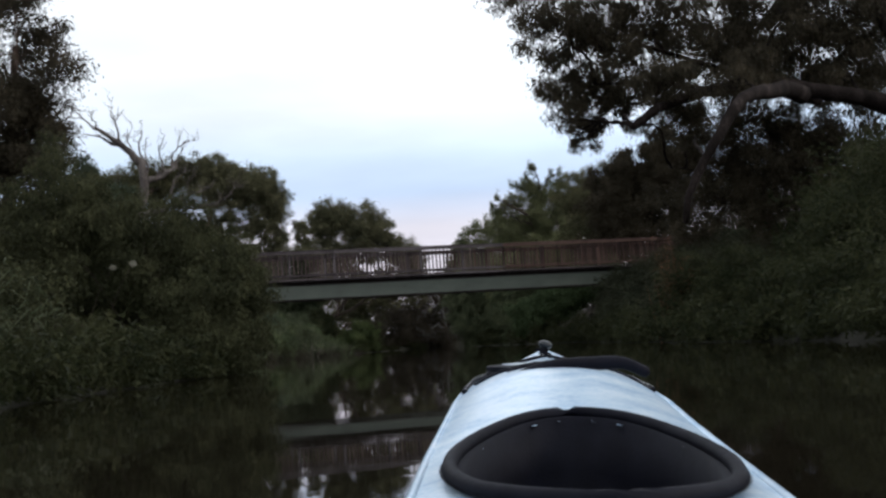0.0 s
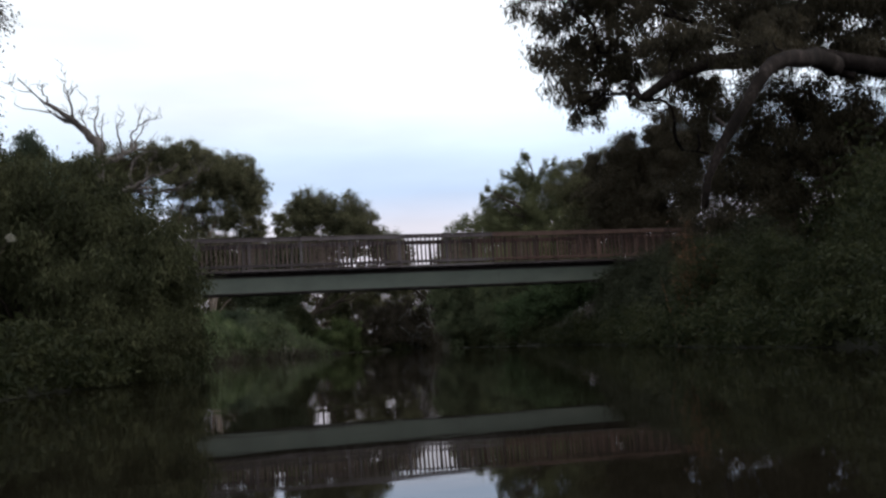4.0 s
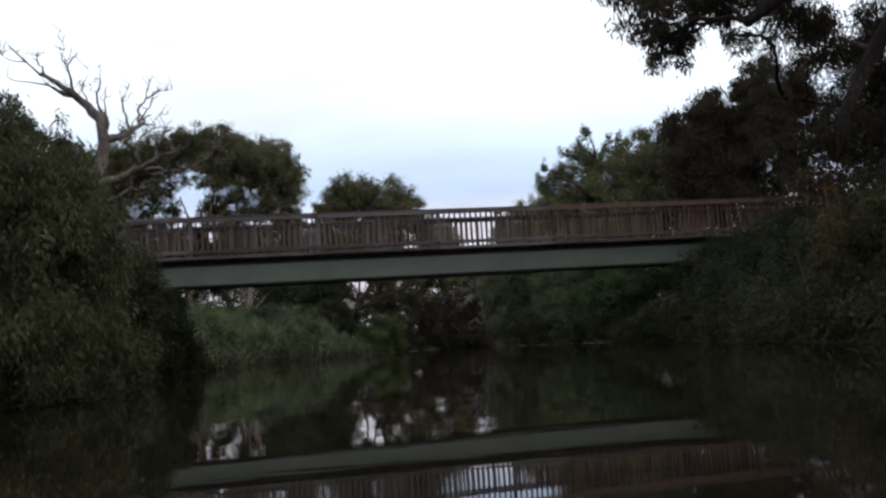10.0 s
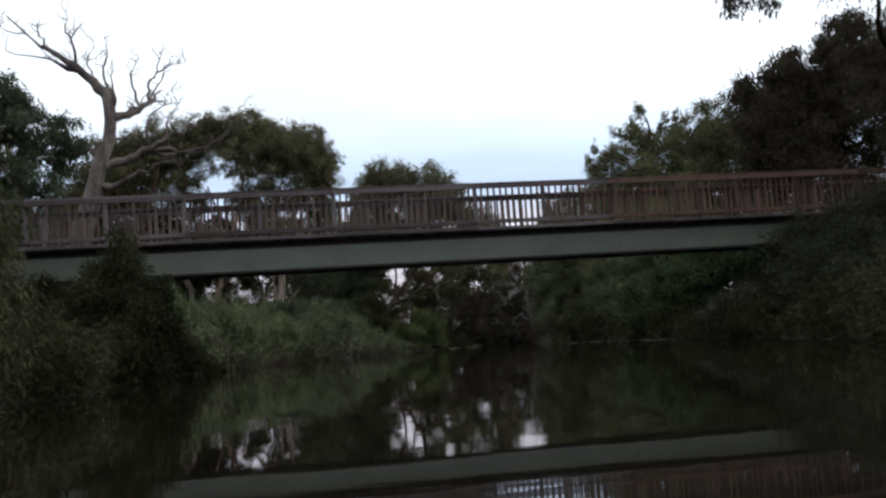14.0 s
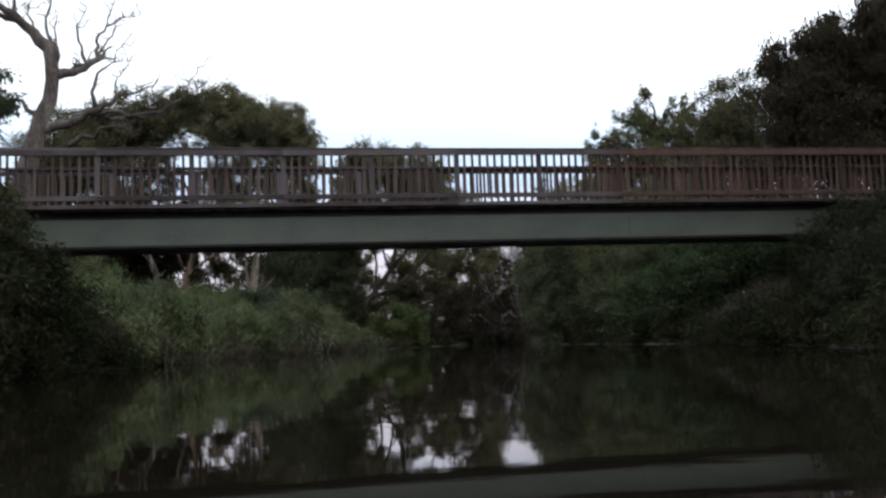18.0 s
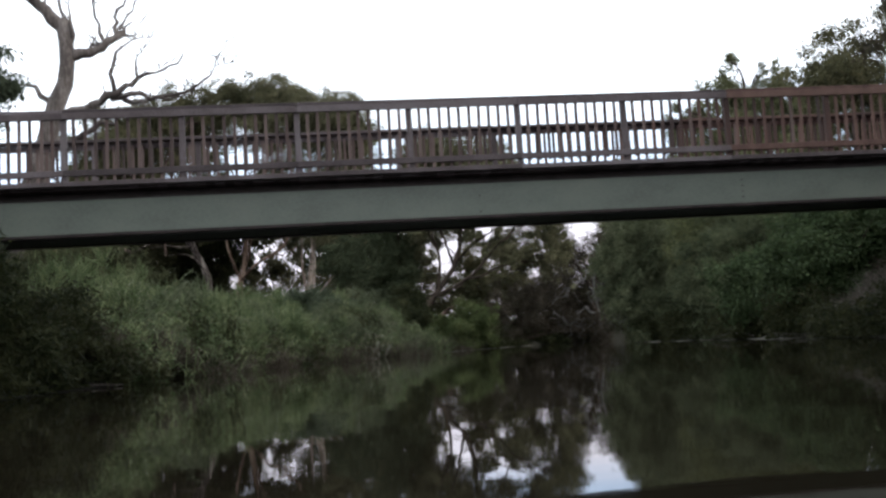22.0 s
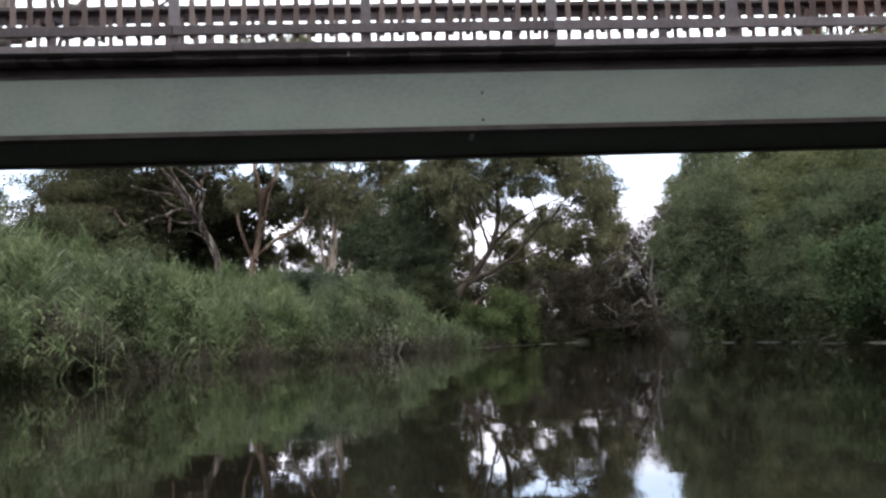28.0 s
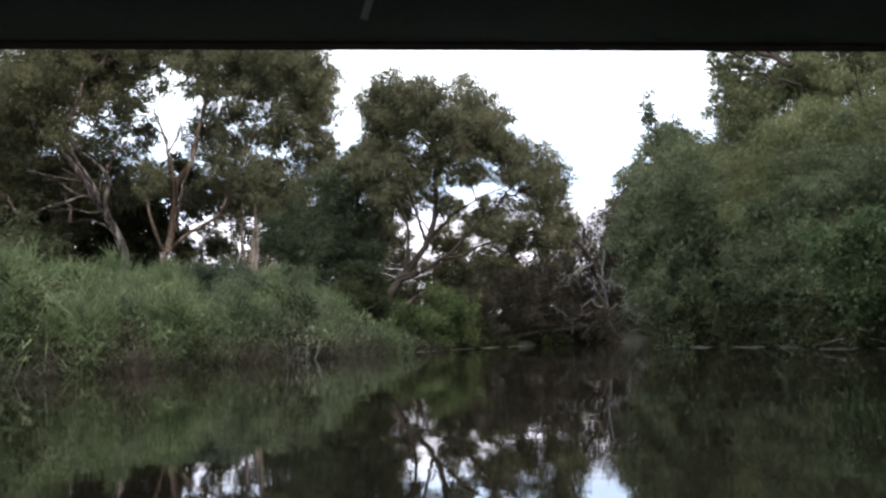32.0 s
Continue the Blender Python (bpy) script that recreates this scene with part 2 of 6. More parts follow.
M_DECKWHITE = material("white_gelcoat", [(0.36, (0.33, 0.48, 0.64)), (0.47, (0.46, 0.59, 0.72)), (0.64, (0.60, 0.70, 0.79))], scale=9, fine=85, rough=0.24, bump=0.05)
M_BLACK = material("black_rubber", [(0.3, (0.0030, 0.0032, 0.0060)), (0.7, (0.0075, 0.0080, 0.0135))], scale=20, fine=180, rough=0.65, bump=0.08, spec=0.1)
M_HATCHRIM = material("dark_rubber_hatch_rim", [(0.3, (0.0050, 0.0055, 0.0090)), (0.7, (0.0135, 0.0145, 0.0200))], scale=18, fine=200, rough=0.6, bump=0.1, spec=0.1)
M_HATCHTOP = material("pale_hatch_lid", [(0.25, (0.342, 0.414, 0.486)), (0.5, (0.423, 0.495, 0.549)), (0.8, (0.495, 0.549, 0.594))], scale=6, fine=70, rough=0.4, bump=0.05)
M_GREY = material("grey_decal", [(0.3, (0.07, 0.08, 0.09)), (0.7, (0.16, 0.17, 0.18))], scale=20, fine=90, rough=0.4, bump=0)
M_PRINT = material("worn_pale_grey_print", [(0.3, (0.30, 0.35, 0.40)), (0.7, (0.38, 0.43, 0.48))], scale=20, fine=90, rough=0.4, bump=0)
M_DOT = material("pale_cord_flecks", [(0.3, (0.55, 0.56, 0.55)), (0.7, (0.75, 0.76, 0.75))], scale=40, fine=90, rough=0.6, bump=0)
M_DOME = material("smoked_plastic_dome", [(0.3, (0.010, 0.013, 0.016)), (0.7, (0.026, 0.030, 0.034))], scale=20, fine=100, rough=0.35, bump=0, spec=0.3)


def water_material():
    m = bpy.data.materials.new("river_water")
    m.use_nodes = True
    n, l = m.node_tree.nodes, m.node_tree.links
    b = n["Principled BSDF"]
    b.inputs["Base Color"].default_value = (0.0075, 0.0062, 0.0040, 1)
    b.inputs["Roughness"].default_value, b.inputs["IOR"].default_value = 0.025, 1.333
    tc, mp = n.new("ShaderNodeTexCoord"), n.new("ShaderNodeMapping")
    mp.inputs["Rotation"].default_value = (0, 0, radians(16))
    mp.inputs["Scale"].default_value = (0.55, 1.0, 1.0)
    a, c = n.new("ShaderNodeTexNoise"), n.new("ShaderNodeTexNoise")
    a.inputs["Scale"].default_value, a.inputs["Detail"].default_value = 0.55, 2.0
    c.inputs["Scale"].default_value, c.inputs["Detail"].default_value = 3.2, 2.0
    mix = n.new("ShaderNodeMath")
    mix.operation = "MULTIPLY_ADD"
    mix.inputs[1].default_value = 0.12
    l.new(tc.outputs["Object"], mp.inputs["Vector"])
    l.new(mp.outputs[0], a.inputs["Vector"])
    l.new(mp.outputs[0], c.inputs["Vector"])
    l.new(c.outputs["Fac"], mix.inputs[0])
    l.new(a.outputs["Fac"], mix.inputs[2])
    bp = n.new("ShaderNodeBump")
    bp.inputs["Strength"].default_value, bp.inputs["Distance"].default_value = 0.05, 0.10
    l.new(mix.outputs[0], bp.inputs["Height"])
    l.new(bp.outputs[0], b.inputs["Normal"])
    return m


M_WATER = water_material()


# ---- builders ----
def mesh_object(name, verts, faces, mat, parent=None, label="", smooth=True):
    """One mesh object from arrays: faces is an (n, k) array or a list of such arrays."""
    me = bpy.data.meshes.new(name)
    verts = np.asarray(verts, dtype=np.float32)
    sets = faces if isinstance(faces, list) else [faces]
    sets = [np.asarray(f, dtype=np.int32) for f in sets if len(f)]
    loops = np.concatenate([f.ravel() for f in sets])
    counts = np.concatenate([np.full(len(f), f.shape[1], dtype=np.int32) for f in sets])
    me.vertices.add(len(verts))
    me.vertices.foreach_set("co", verts.ravel())
    me.loops.add(len(loops))
    me.loops.foreach_set("vertex_index", loops)
    me.polygons.add(len(counts))
    me.polygons.foreach_set("loop_start", np.concatenate([[0], np.cumsum(counts)[:-1]]).astype(np.int32))
    me.polygons.foreach_set("loop_total", counts)
    me.update(calc_edges=True)
    if smooth:
        me.polygons.foreach_set("use_smooth", np.ones(len(counts), dtype=bool))
    me.materials.append(mat)
    ob = new(name, me)
    ob.parent = parent
    if label:
        ob["label"] = label
    return ob


def part(name, bm, mat, parent, label=""):
    """Links a bmesh as one mesh object under a thing or a part."""
    me = bpy.data.meshes.new(name)
    bm.to_mesh(me)
    bm.free()
    me.materials.append(mat)
    ob = new(name, me)
    ob.parent = parent
    if label:
        ob["label"] = label
    return ob


def thing(name, at, label, category, group="", kind=""):
    ob = new(name)
    ob.location = at
    ob.empty_display_size = 0.2
    return tagged(ob, label, category, group, kind)


def box_bm(size, at=(0, 0, 0), bevel=0.0, bm=None):
    bm = bm or bmesh.new()
    made = bmesh.ops.create_cube(bm, size=1.0, matrix=Matrix.LocRotScale(at, None, size))
    if bevel:
        edges = list({e for v in made["verts"] for e in v.link_edges})
        bmesh.ops.bevel(bm, geom=edges, offset=bevel, segments=1, affect="EDGES")
    return bm


class Tubes:
    """Collects tapered tubes into one mesh."""

    def __init__(self):
        self.v, self.f, self.n = [], [], 0

    def add(self, pts, radii, sides=8, wobble=0.0, rng=None, cap=True):
        pts = np.asarray(pts, dtype=float)
        k = len(pts)
        radii = np.interp(np.linspace(0, 1, k), np.linspace(0, 1, len(radii)), radii)
        tan = np.gradient(pts, axis=0)
        tan /= np.linalg.norm(tan, axis=1)[:, None] + 1e-9
        ref = np.array([0.31, 0.95, 0.05]) if abs(tan[0][1]) < 0.8 else np.array([0.95, 0.2, 0.1])
        a = np.cross(tan, ref)
        a /= np.linalg.norm(a, axis=1)[:, None] + 1e-9
        b = np.cross(tan, a)
        ang = np.linspace(0, 2 * math.pi, sides, endpoint=False)
        r = radii[:, None] * np.ones(sides)
        if wobble:
            r = r * (1 + wobble * (rng.random((k, sides)) - 0.5))
        ring = pts[:, None, :] + r[..., None] * (np.cos(ang)[None, :, None] * a[:, None, :] + np.sin(ang)[None, :, None] * b[:, None, :])
        i = np.arange(k - 1)[:, None] * sides + np.arange(sides)[None, :]
        j = np.arange(k - 1)[:, None] * sides + (np.arange(sides)[None, :] + 1) % sides
        quads = np.stack([i, j, j + sides, i + sides], -1).reshape(-1, 4) + self.n
        self.v.append(ring.reshape(-1, 3))
        self.f.append(quads)
        self.n += k * sides
        if cap:
            tip = pts[-1] + tan[-1] * radii[-1] * 0.6
            self.v.append(tip[None, :])
            base = self.n - sides + np.arange(sides)
            self.f.append(np.stack([base, np.roll(base, -1), np.full(sides, self.n), np.full(sides, self.n)], -1)[:, :3])
            self.n += 1
        return self

    def obj(self, name, mat, parent=None, label=""):
        four = [f for f in self.f if f.shape[1] == 4]
        three = [f for f in self.f if f.shape[1] == 3]
        return mesh_object(name, np.concatenate(self.v), [np.concatenate(s) for s in (four, three) if s], mat, parent, label)


def curve_points(pts, n=14, jitter=0.0, rng=None):
    """A smooth line of n points through the given ones."""
    pts = np.asarray(pts, dtype=float)
    d = np.concatenate([[0], np.cumsum(np.linalg.norm(np.diff(pts, axis=0), axis=1))])
    s = np.linspace(0, d[-1], n)
    m = np.gradient(pts, d, axis=0) if len(pts) > 2 else np.repeat((pts[1] - pts[0])[None] / d[-1], 2, 0)
    out = []
    for q in s:
        i = min(max(np.searchsorted(d, q) - 1, 0), len(pts) - 2)
        h = d[i + 1] - d[i]
        u = (q - d[i]) / h
        out.append((2 * u**3 - 3 * u**2 + 1) * pts[i] + (u**3 - 2 * u**2 + u) * h * m[i] + (-2 * u**3 + 3 * u**2) * pts[i + 1] + (u**3 - u**2) * h * m[i + 1])
    out = np.array(out)
    if jitter:
        out[1:-1] += rng.normal(0, jitter, (n - 2, 3))
    return out


def clumps_in(blob, rng, spread=0.4, density=1.0, tuft=0.24):
    """Centres and radii of leaf clumps in an ellipsoid with an uneven outline."""
    c, r = np.array(blob[:3]), np.array(blob[3:6])
    size = (r[0] * r[1] * r[2]) ** (1 / 3)
    rad = max(0.2, tuft * size ** 0.75) if size > 0.4 else 0.1
    k = int(max(12 if size > 0.4 else 7, density * 3.0 * (size / rad) ** 2.4))
    d = rng.normal(size=(k, 3))
    d /= np.linalg.norm(d, axis=1)[:, None]
    q = rng.random(k) ** spread
    lump = 1 + 0.2 * np.sin(d[:, 0] * 5 + c[0]) * np.cos(d[:, 2] * 4 + c[1]) + 0.12 * rng.normal(size=k)
    return c + d * (q * lump)[:, None] * r, rad * rng.uniform(0.5, 1.3, k)


def leaf_mesh(centres, radii, count, length, width, droop, rng, flat=0.8, broad=False):
    """Leaves scattered in clumps: pointed slivers, or diamonds where broad."""
    w = radii ** 2
    pick = rng.choice(len(centres), count, p=w / w.sum())
    off = rng.normal(size=(count, 3)) * 0.55
    off[:, 2] = off[:, 2] * flat - droop * 0.25 * np.abs(rng.normal(size=count))
    p = centres[pick] + off * radii[pick][:, None]
    axis = rng.normal(size=(count, 3)) + off * 0.7
    axis /= np.linalg.norm(axis, axis=1)[:, None]
    axis = axis * (1 - droop) + np.array([0, 0, -1.0]) * droop
    axis /= np.linalg.norm(axis, axis=1)[:, None]
    side = np.cross(axis, rng.normal(size=(count, 3)))
    side /= np.linalg.norm(side, axis=1)[:, None] + 1e-9
    ln = (length * rng.uniform(0.6, 1.3, count))[:, None]
    wd = (width * rng.uniform(0.6, 1.3, count))[:, None]
    if not broad:
        v = np.stack([p + side * wd * 0.5, p - side * wd * 0.5, p + axis * ln], 1)
        return v.reshape(-1, 3), np.arange(count * 3).reshape(-1, 3)
    v = np.stack([p, p + axis * ln * 0.45 + side * wd * 0.5, p + axis * ln, p + axis * ln * 0.45 - side * wd * 0.5], 1)
    return v.reshape(-1, 3), np.arange(count * 4).reshape(-1, 4)


def tree(name, base, trunk, radius, blobs, leaves, label, leaf_mat, bark_mat, seed, length=0.24, width=0.09, droop=0.45, limbs=(), twigs=6, category="tree", group="", density=1.0, flat=0.8, spread=0.4, tuft=0.24, limb_mat=None):
    """A tree: a trunk along points, limbs to every leaf mass, twigs, and a crown of leaves. All in world places."""
    rng = np.random.default_rng(seed)
    root = thing(name, base, label, category, group)
    shift = np.array(base, dtype=float)
    stem = curve_points(trunk, 16, radius * 0.12, rng)
    t = Tubes()
    t.add(stem - shift, [radius * 1.35, radius, radius * 0.8, radius * 0.4], 10, 0.25, rng)
    t.obj("trunk", bark_mat, root)
    bones = [stem[3:]]
    for pts, r0, r1 in limbs:
        lt = Tubes()
        bones.append(curve_points(pts, 14)[3:])
        lt.add(curve_points(pts, 14, r0 * 0.15, rng) - shift, [r0, (r0 + r1) / 2, r1], 8, 0.25, rng)
        lt.obj("limb", bark_mat, root)
    bones = np.concatenate(bones)
    cs, rs, fine = [], [], Tubes()
    for b in blobs:
        c, r = clumps_in(b, rng, spread, density, tuft)
        cs.append(c)
        rs.append(r)
        mid = np.array(b[:3])
        low = mid - np.array([0, 0, b[5] * 0.4])
        start = bones[int(np.argmin(np.linalg.norm(bones - low, axis=1) + 2.0 * np.maximum(bones[:, 2] - low[2] + 0.5, 0)))]
        reach = np.linalg.norm(mid - start)
        bend = start + (mid - start) * 0.5 + np.array([0, 0, 0.12 * reach]) + rng.normal(0, 0.06 * reach, 3)
        r0 = min(radius * 0.4, 0.013 * reach + 0.02)
        path = curve_points([start, bend, mid], 9, 0.03 * reach, rng) if reach > 0.3 else np.array([start, mid + 0.1])
        wood = Tubes()
        wood.add(path - shift, [r0, r0 * 0.7, r0 * 0.35], 6, 0.15, rng)
        for q in rng.choice(len(c), min(twigs, len(c)), replace=False):
            a = path[rng.integers(len(path) // 2, len(path))]
            m = (a + c[q]) / 2 + rng.normal(0, 0.12 * np.linalg.norm(c[q] - a), 3)
            fine.add(curve_points([a, m, c[q]], 5) - shift, [r0 * 0.4, r0 * 0.12], 4)
        wood.obj("limb", limb_mat or bark_mat, root)
    if fine.v:
        tagged(fine.obj("twig_growth", limb_mat or bark_mat, root), kind="stuff")
    v, f = leaf_mesh(np.concatenate(cs), np.concatenate(rs), leaves, length, width, droop, rng, flat)
    v[:, 2] = np.maximum(v[:, 2], 0.03)
    mesh_object("crown", v - shift, f, leaf_mat, root, smooth=False)
    return root


def bush(name, at, blobs, leaves, label, mat, seed, bark=None, length=0.2, width=0.08, droop=0.3, category="bush", group="", spread=0.42, density=0.7, flat=0.85):
    """A shrub: several stems from one foot and a mass of leaves."""
    rng = np.random.default_rng(seed)
    root = thing(name, at, label, category, group)
    shift = np.array(at, dtype=float)
    cs, rs = [], []
    for b in blobs:
        c, r = clumps_in(b, rng, spread, density)
        keep = c[:, 2] > 0.0
        c, r = c[keep], r[keep]
        cs.append(c)
        rs.append(r)
        for q in rng.choice(len(c), min(4, len(c)), replace=False):
            foot = shift + np.array([rng.normal(0, 0.25), rng.normal(0, 0.25), -0.1])
            m = foot * 0.45 + c[q] * 0.55 + np.array([0, 0, 0.15 * np.linalg.norm(c[q] - foot)]) * rng.uniform(0, 1)
            Tubes().add(curve_points([foot, m, c[q]], 7, 0.03, rng) - shift, [0.045, 0.025, 0.008], 5).obj("stem", bark or M_DARKBARK, root)
    v, f = leaf_mesh(np.concatenate(cs), np.concatenate(rs), leaves, length, width, droop, rng, flat, width > 0.08)
    v[:, 2] = np.maximum(v[:, 2], 0.015)
    mesh_object("foliage", v - shift, f, mat, root, smooth=False)
    return root


def reeds(name, patches, stems, label, mat, seed, leaves=7, width=0.035, length=0.6, kind="stuff", lean=0.10, wide=0.42):
    """Reed bed: upright stems rooted in ellipses on the bank, each with long arching leaves."""
    rng = np.random.default_rng(seed)
    area = np.array([p[2] * p[3] for p in patches])
    pick = rng.choice(len(patches), stems, p=area / area.sum())
    pt = np.array(patches)[pick]
    ang, q = rng.uniform(0, 2 * math.pi, stems), np.sqrt(rng.random(stems))
    x, y = pt[:, 0] + pt[:, 2] * q * np.cos(ang), pt[:, 1] + pt[:, 3] * q * np.sin(ang)
    z = np.maximum(ground_height(x, y), -0.2)
    tuss = rng.integers(0, max(1, stems // 45), stems)
    cen = np.zeros((tuss.max() + 1, 2))
    cen[tuss] = np.stack([x, y], 1)
    out = rng.normal(0, wide, (stems, 2))
    x, y = cen[tuss, 0] + out[:, 0], cen[tuss, 1] + out[:, 1]
    z = np.maximum(ground_height(x, y), -0.2)
    tall = np.zeros(len(cen))
    tall[tuss] = pt[:, 4]
    tall *= rng.uniform(0.62, 1.05, len(cen))
    h = tall[tuss] * rng.uniform(0.6, 1.05, stems) * np.clip(1.05 - 0.35 * np.linalg.norm(out, axis=1), 0.5, 1)
    top = rng.normal(0, lean, (stems, 2)) * h[:, None] + out * 0.45 + rng.normal(0, 0.12, (len(cen), 2))[tuss] * h[:, None]
    base = np.stack([x, y, z], 1)
    tip = base + np.concatenate([top, h[:, None]], 1)

    def strips(p0, p1, p2, wd, side):
        mid = 0.25 * p0 + 0.5 * p1 + 0.25 * p2
        return np.stack([p0 - side * wd * 0.5, p0 + side * wd * 0.5, mid + side * wd * 0.6, mid - side * wd * 0.6, p2], 1).reshape(-1, 3)

    def flat_side(n):
        d = rng.normal(size=(n, 3))
        d[:, 2] *= 0.3
        return d / np.linalg.norm(d, axis=1)[:, None]

    v = [strips(base, (base + tip) / 2, tip, np.full((stems, 1), 0.016), flat_side(stems))]
    u = rng.uniform(0.15, 1.0, (leaves, stems, 1))
    for k in range(leaves):
        p0 = base + (tip - base) * u[k]
        d = rng.normal(size=(stems, 2))
        d /= np.linalg.norm(d, axis=1)[:, None]
        ln = (length * rng.uniform(0.5, 1.3, stems))[:, None]
        p1 = p0 + np.concatenate([d * 0.35 * ln, 0.5 * ln], 1)
        p2 = p0 + np.concatenate([d * 0.8 * ln, ln * rng.uniform(-0.35, 0.7, (stems, 1))], 1)
        v.append(strips(p0, p1, p2, np.full((stems, 1), width) * rng.uniform(0.7, 1.3, (stems, 1)), flat_side(stems)))
    v = np.concatenate(v)
    i = np.arange(len(v) // 5)[:, None] * 5
    return tagged(mesh_object(name, v, [i + np.array([0, 1, 2, 3]), i + np.array([3, 2, 4])], mat, smooth=False), label, "reeds", kind=kind)


def mounds(name, patches, leaves, label, mat, seed, length=0.32, width=0.03, droop=-0.25, lift=0.5, tuft=0.2, density=0.5):
    """Bunched narrow blades in rounded mounds on the bank."""
    rng = np.random.default_rng(seed)
    cs, rs = [], []
    for x, y, rx, ry, h in patches:
        z = float(np.maximum(ground_height(x, y), 0.0))
        for _ in range(max(3, int(rx * ry * 1.3))):
            a, q = rng.uniform(0, 2 * math.pi), math.sqrt(rng.random())
            s = rng.uniform(0.5, 1.05) * h
            c, r = clumps_in((x + rx * q * math.cos(a), y + ry * q * math.sin(a), z + s * lift, rng.uniform(0.5, 1.0), rng.uniform(0.5, 1.0), s * 0.48), rng, 0.35, density, tuft)
            cs.append(c)
            rs.append(r)
    v, f = leaf_mesh(np.concatenate(cs), np.concatenate(rs), leaves, length, width, droop, rng, 1.0)
    v[:, 2] = np.maximum(v[:, 2], 0.02)
    return tagged(mesh_object(name, v, f, mat, smooth=False), label, "reeds", kind="stuff")


# ---- ground and water ----
LEFT_Y = [-60, 5, 20, 30, 36, 46, 50, 56, 60, 66, 71, 76, 81.6, 85, 88, 91, 95]
LEFT_X = [-38, -17, -12.6, -9.6, -8.9, -8.5, -8.0, -7.0, -6.3, -4.4, -1.0, 2.4, 6.3, 14, 30, 60, 400]
RIGHT_Y = [-60, 5, 20, 27, 33, 39, 44, 48, 52, 59, 66, 69.5, 72, 74, 76, 78]
RIGHT_X = [-14, -1.6, 0.6, 2.0, 3.6, 5.4, 6.8, 7.8, 8.4, 9.0, 8.8, 9.2, 16, 30, 60, 400]


def ground_height(x, y):
    """The bank's height: a channel along the river, rising on both sides, with approach mounds at the bridge."""
    x, y = np.asarray(x, dtype=float), np.asarray(y, dtype=float)
    dl = np.interp(y, LEFT_Y, LEFT_X) - x
    dr = x - np.interp(y, RIGHT_Y, RIGHT_X)
    d = np.maximum(dl, dr)
    d = np.where(y > 95, np.maximum(d, (y - 91) * 1.0), d)
    s = np.clip(d / 7.0, 0, 1)
    h = np.where(d > 0, 0.12 + 1.25 * s * s * (3 - 2 * s), np.maximum(-1.4, d * 0.7))
    mound = np.clip((np.abs(x) - 8.6) / 5.0, 0, 1) * np.clip(1 - (np.abs(y - 47.2) - 1.6) / 4.0, 0, 1)
    h = np.where(d > 0, np.maximum(h, mound * 3.05), h)
    return h + 0.08 * np.sin(x * 0.9 + 0.5 * y) * np.cos(y * 0.7) * (d > 0.5)


gx = np.concatenate([-np.geomspace(1600, 42, 14), np.arange(-40, 40.1, 0.8), np.geomspace(42, 1600, 14)])
gy = np.concatenate([-np.geomspace(1600, 22, 12), np.arange(-20, 112.1, 0.8), np.geomspace(114, 1600, 14)])
GX, GY = np.meshgrid(gx, gy)
GZ = ground_height(GX, GY)
nx, ny = len(gx), len(gy)
gi = (np.arange(ny - 1)[:, None] * nx + np.arange(nx - 1)[None, :]).ravel()
ground = mesh_object("ground", np.stack([GX, GY, GZ], -1).reshape(-1, 3), np.stack([gi, gi + 1, gi + nx + 1, gi + nx], 1), M_SOIL)
tagged(ground, "dark muddy river banks with patchy grass", "ground", kind="structure")
water = mesh_object("water", [(-60, -70, 0), (90, -70, 0), (90, 96, 0), (-60, 96, 0)], np.array([[0, 1, 2, 3]]), M_WATER)
tagged(water, "still dark brown river mirroring the trees", "water", kind="structure")


# ---- footbridge ----
NEAR_Y, FAR_Y = 46.0, 48.25
BAY, X0, X1 = 1.83, -21.96, 21.96
bridge = thing("footbridge", (0, 47.1, 3.27), "timber footbridge on green painted steel girders across the river", "bridge")
B0 = Vector((0, 47.1, 3.27))


def on_bridge(ob, x, y, z):
    ob.location = Vector((x, y, z)) - B0
    return ob


def girder(y, side, name, mid_z):
    """A plated steel beam: web, two flanges, stiffeners inside and bolts outside."""
    length, mid = 31.0, -1.15
    web = on_bridge(part(name, box_bm((length, 0.02, 0.54), (0, 0, -0.015), bevel=0.004), M_GIRDER, bridge, "green painted steel girder"), mid, y, mid_z)
    thick = 0.05 if side < 0 else 0.022
    # the top flange is dark too, which widens the dark band below the kerb
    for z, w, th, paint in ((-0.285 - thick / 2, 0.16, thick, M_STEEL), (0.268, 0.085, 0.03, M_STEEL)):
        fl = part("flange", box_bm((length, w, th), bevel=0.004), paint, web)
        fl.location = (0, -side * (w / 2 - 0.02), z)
    for sx in (-7.6, 0.56, 8.6):
        st = part("stiffener", box_bm((0.055, 0.014, 0.34), bevel=0.002), M_GALV, web, "pale galvanised brace tag")
        st.location = (sx, -side * 0.02, 0.07)
        st.rotation_euler[1] = radians(17)
    if side < 0:
        for bx in (0.45, 5.05):
            for bz in ((0.045, -0.225) if bx < 1 else (0.12, 0.02, -0.08, -0.18)):
                bm = bmesh.new()
                bmesh.ops.create_cone(bm, cap_ends=True, segments=6, radius1=0.014, radius2=0.012, depth=0.02, matrix=Matrix.Rotation(radians(90), 4, "X"))
                bolt = part("bolt", bm, M_STEEL, web)
                bolt.location = (bx, -0.02, bz)
    return web


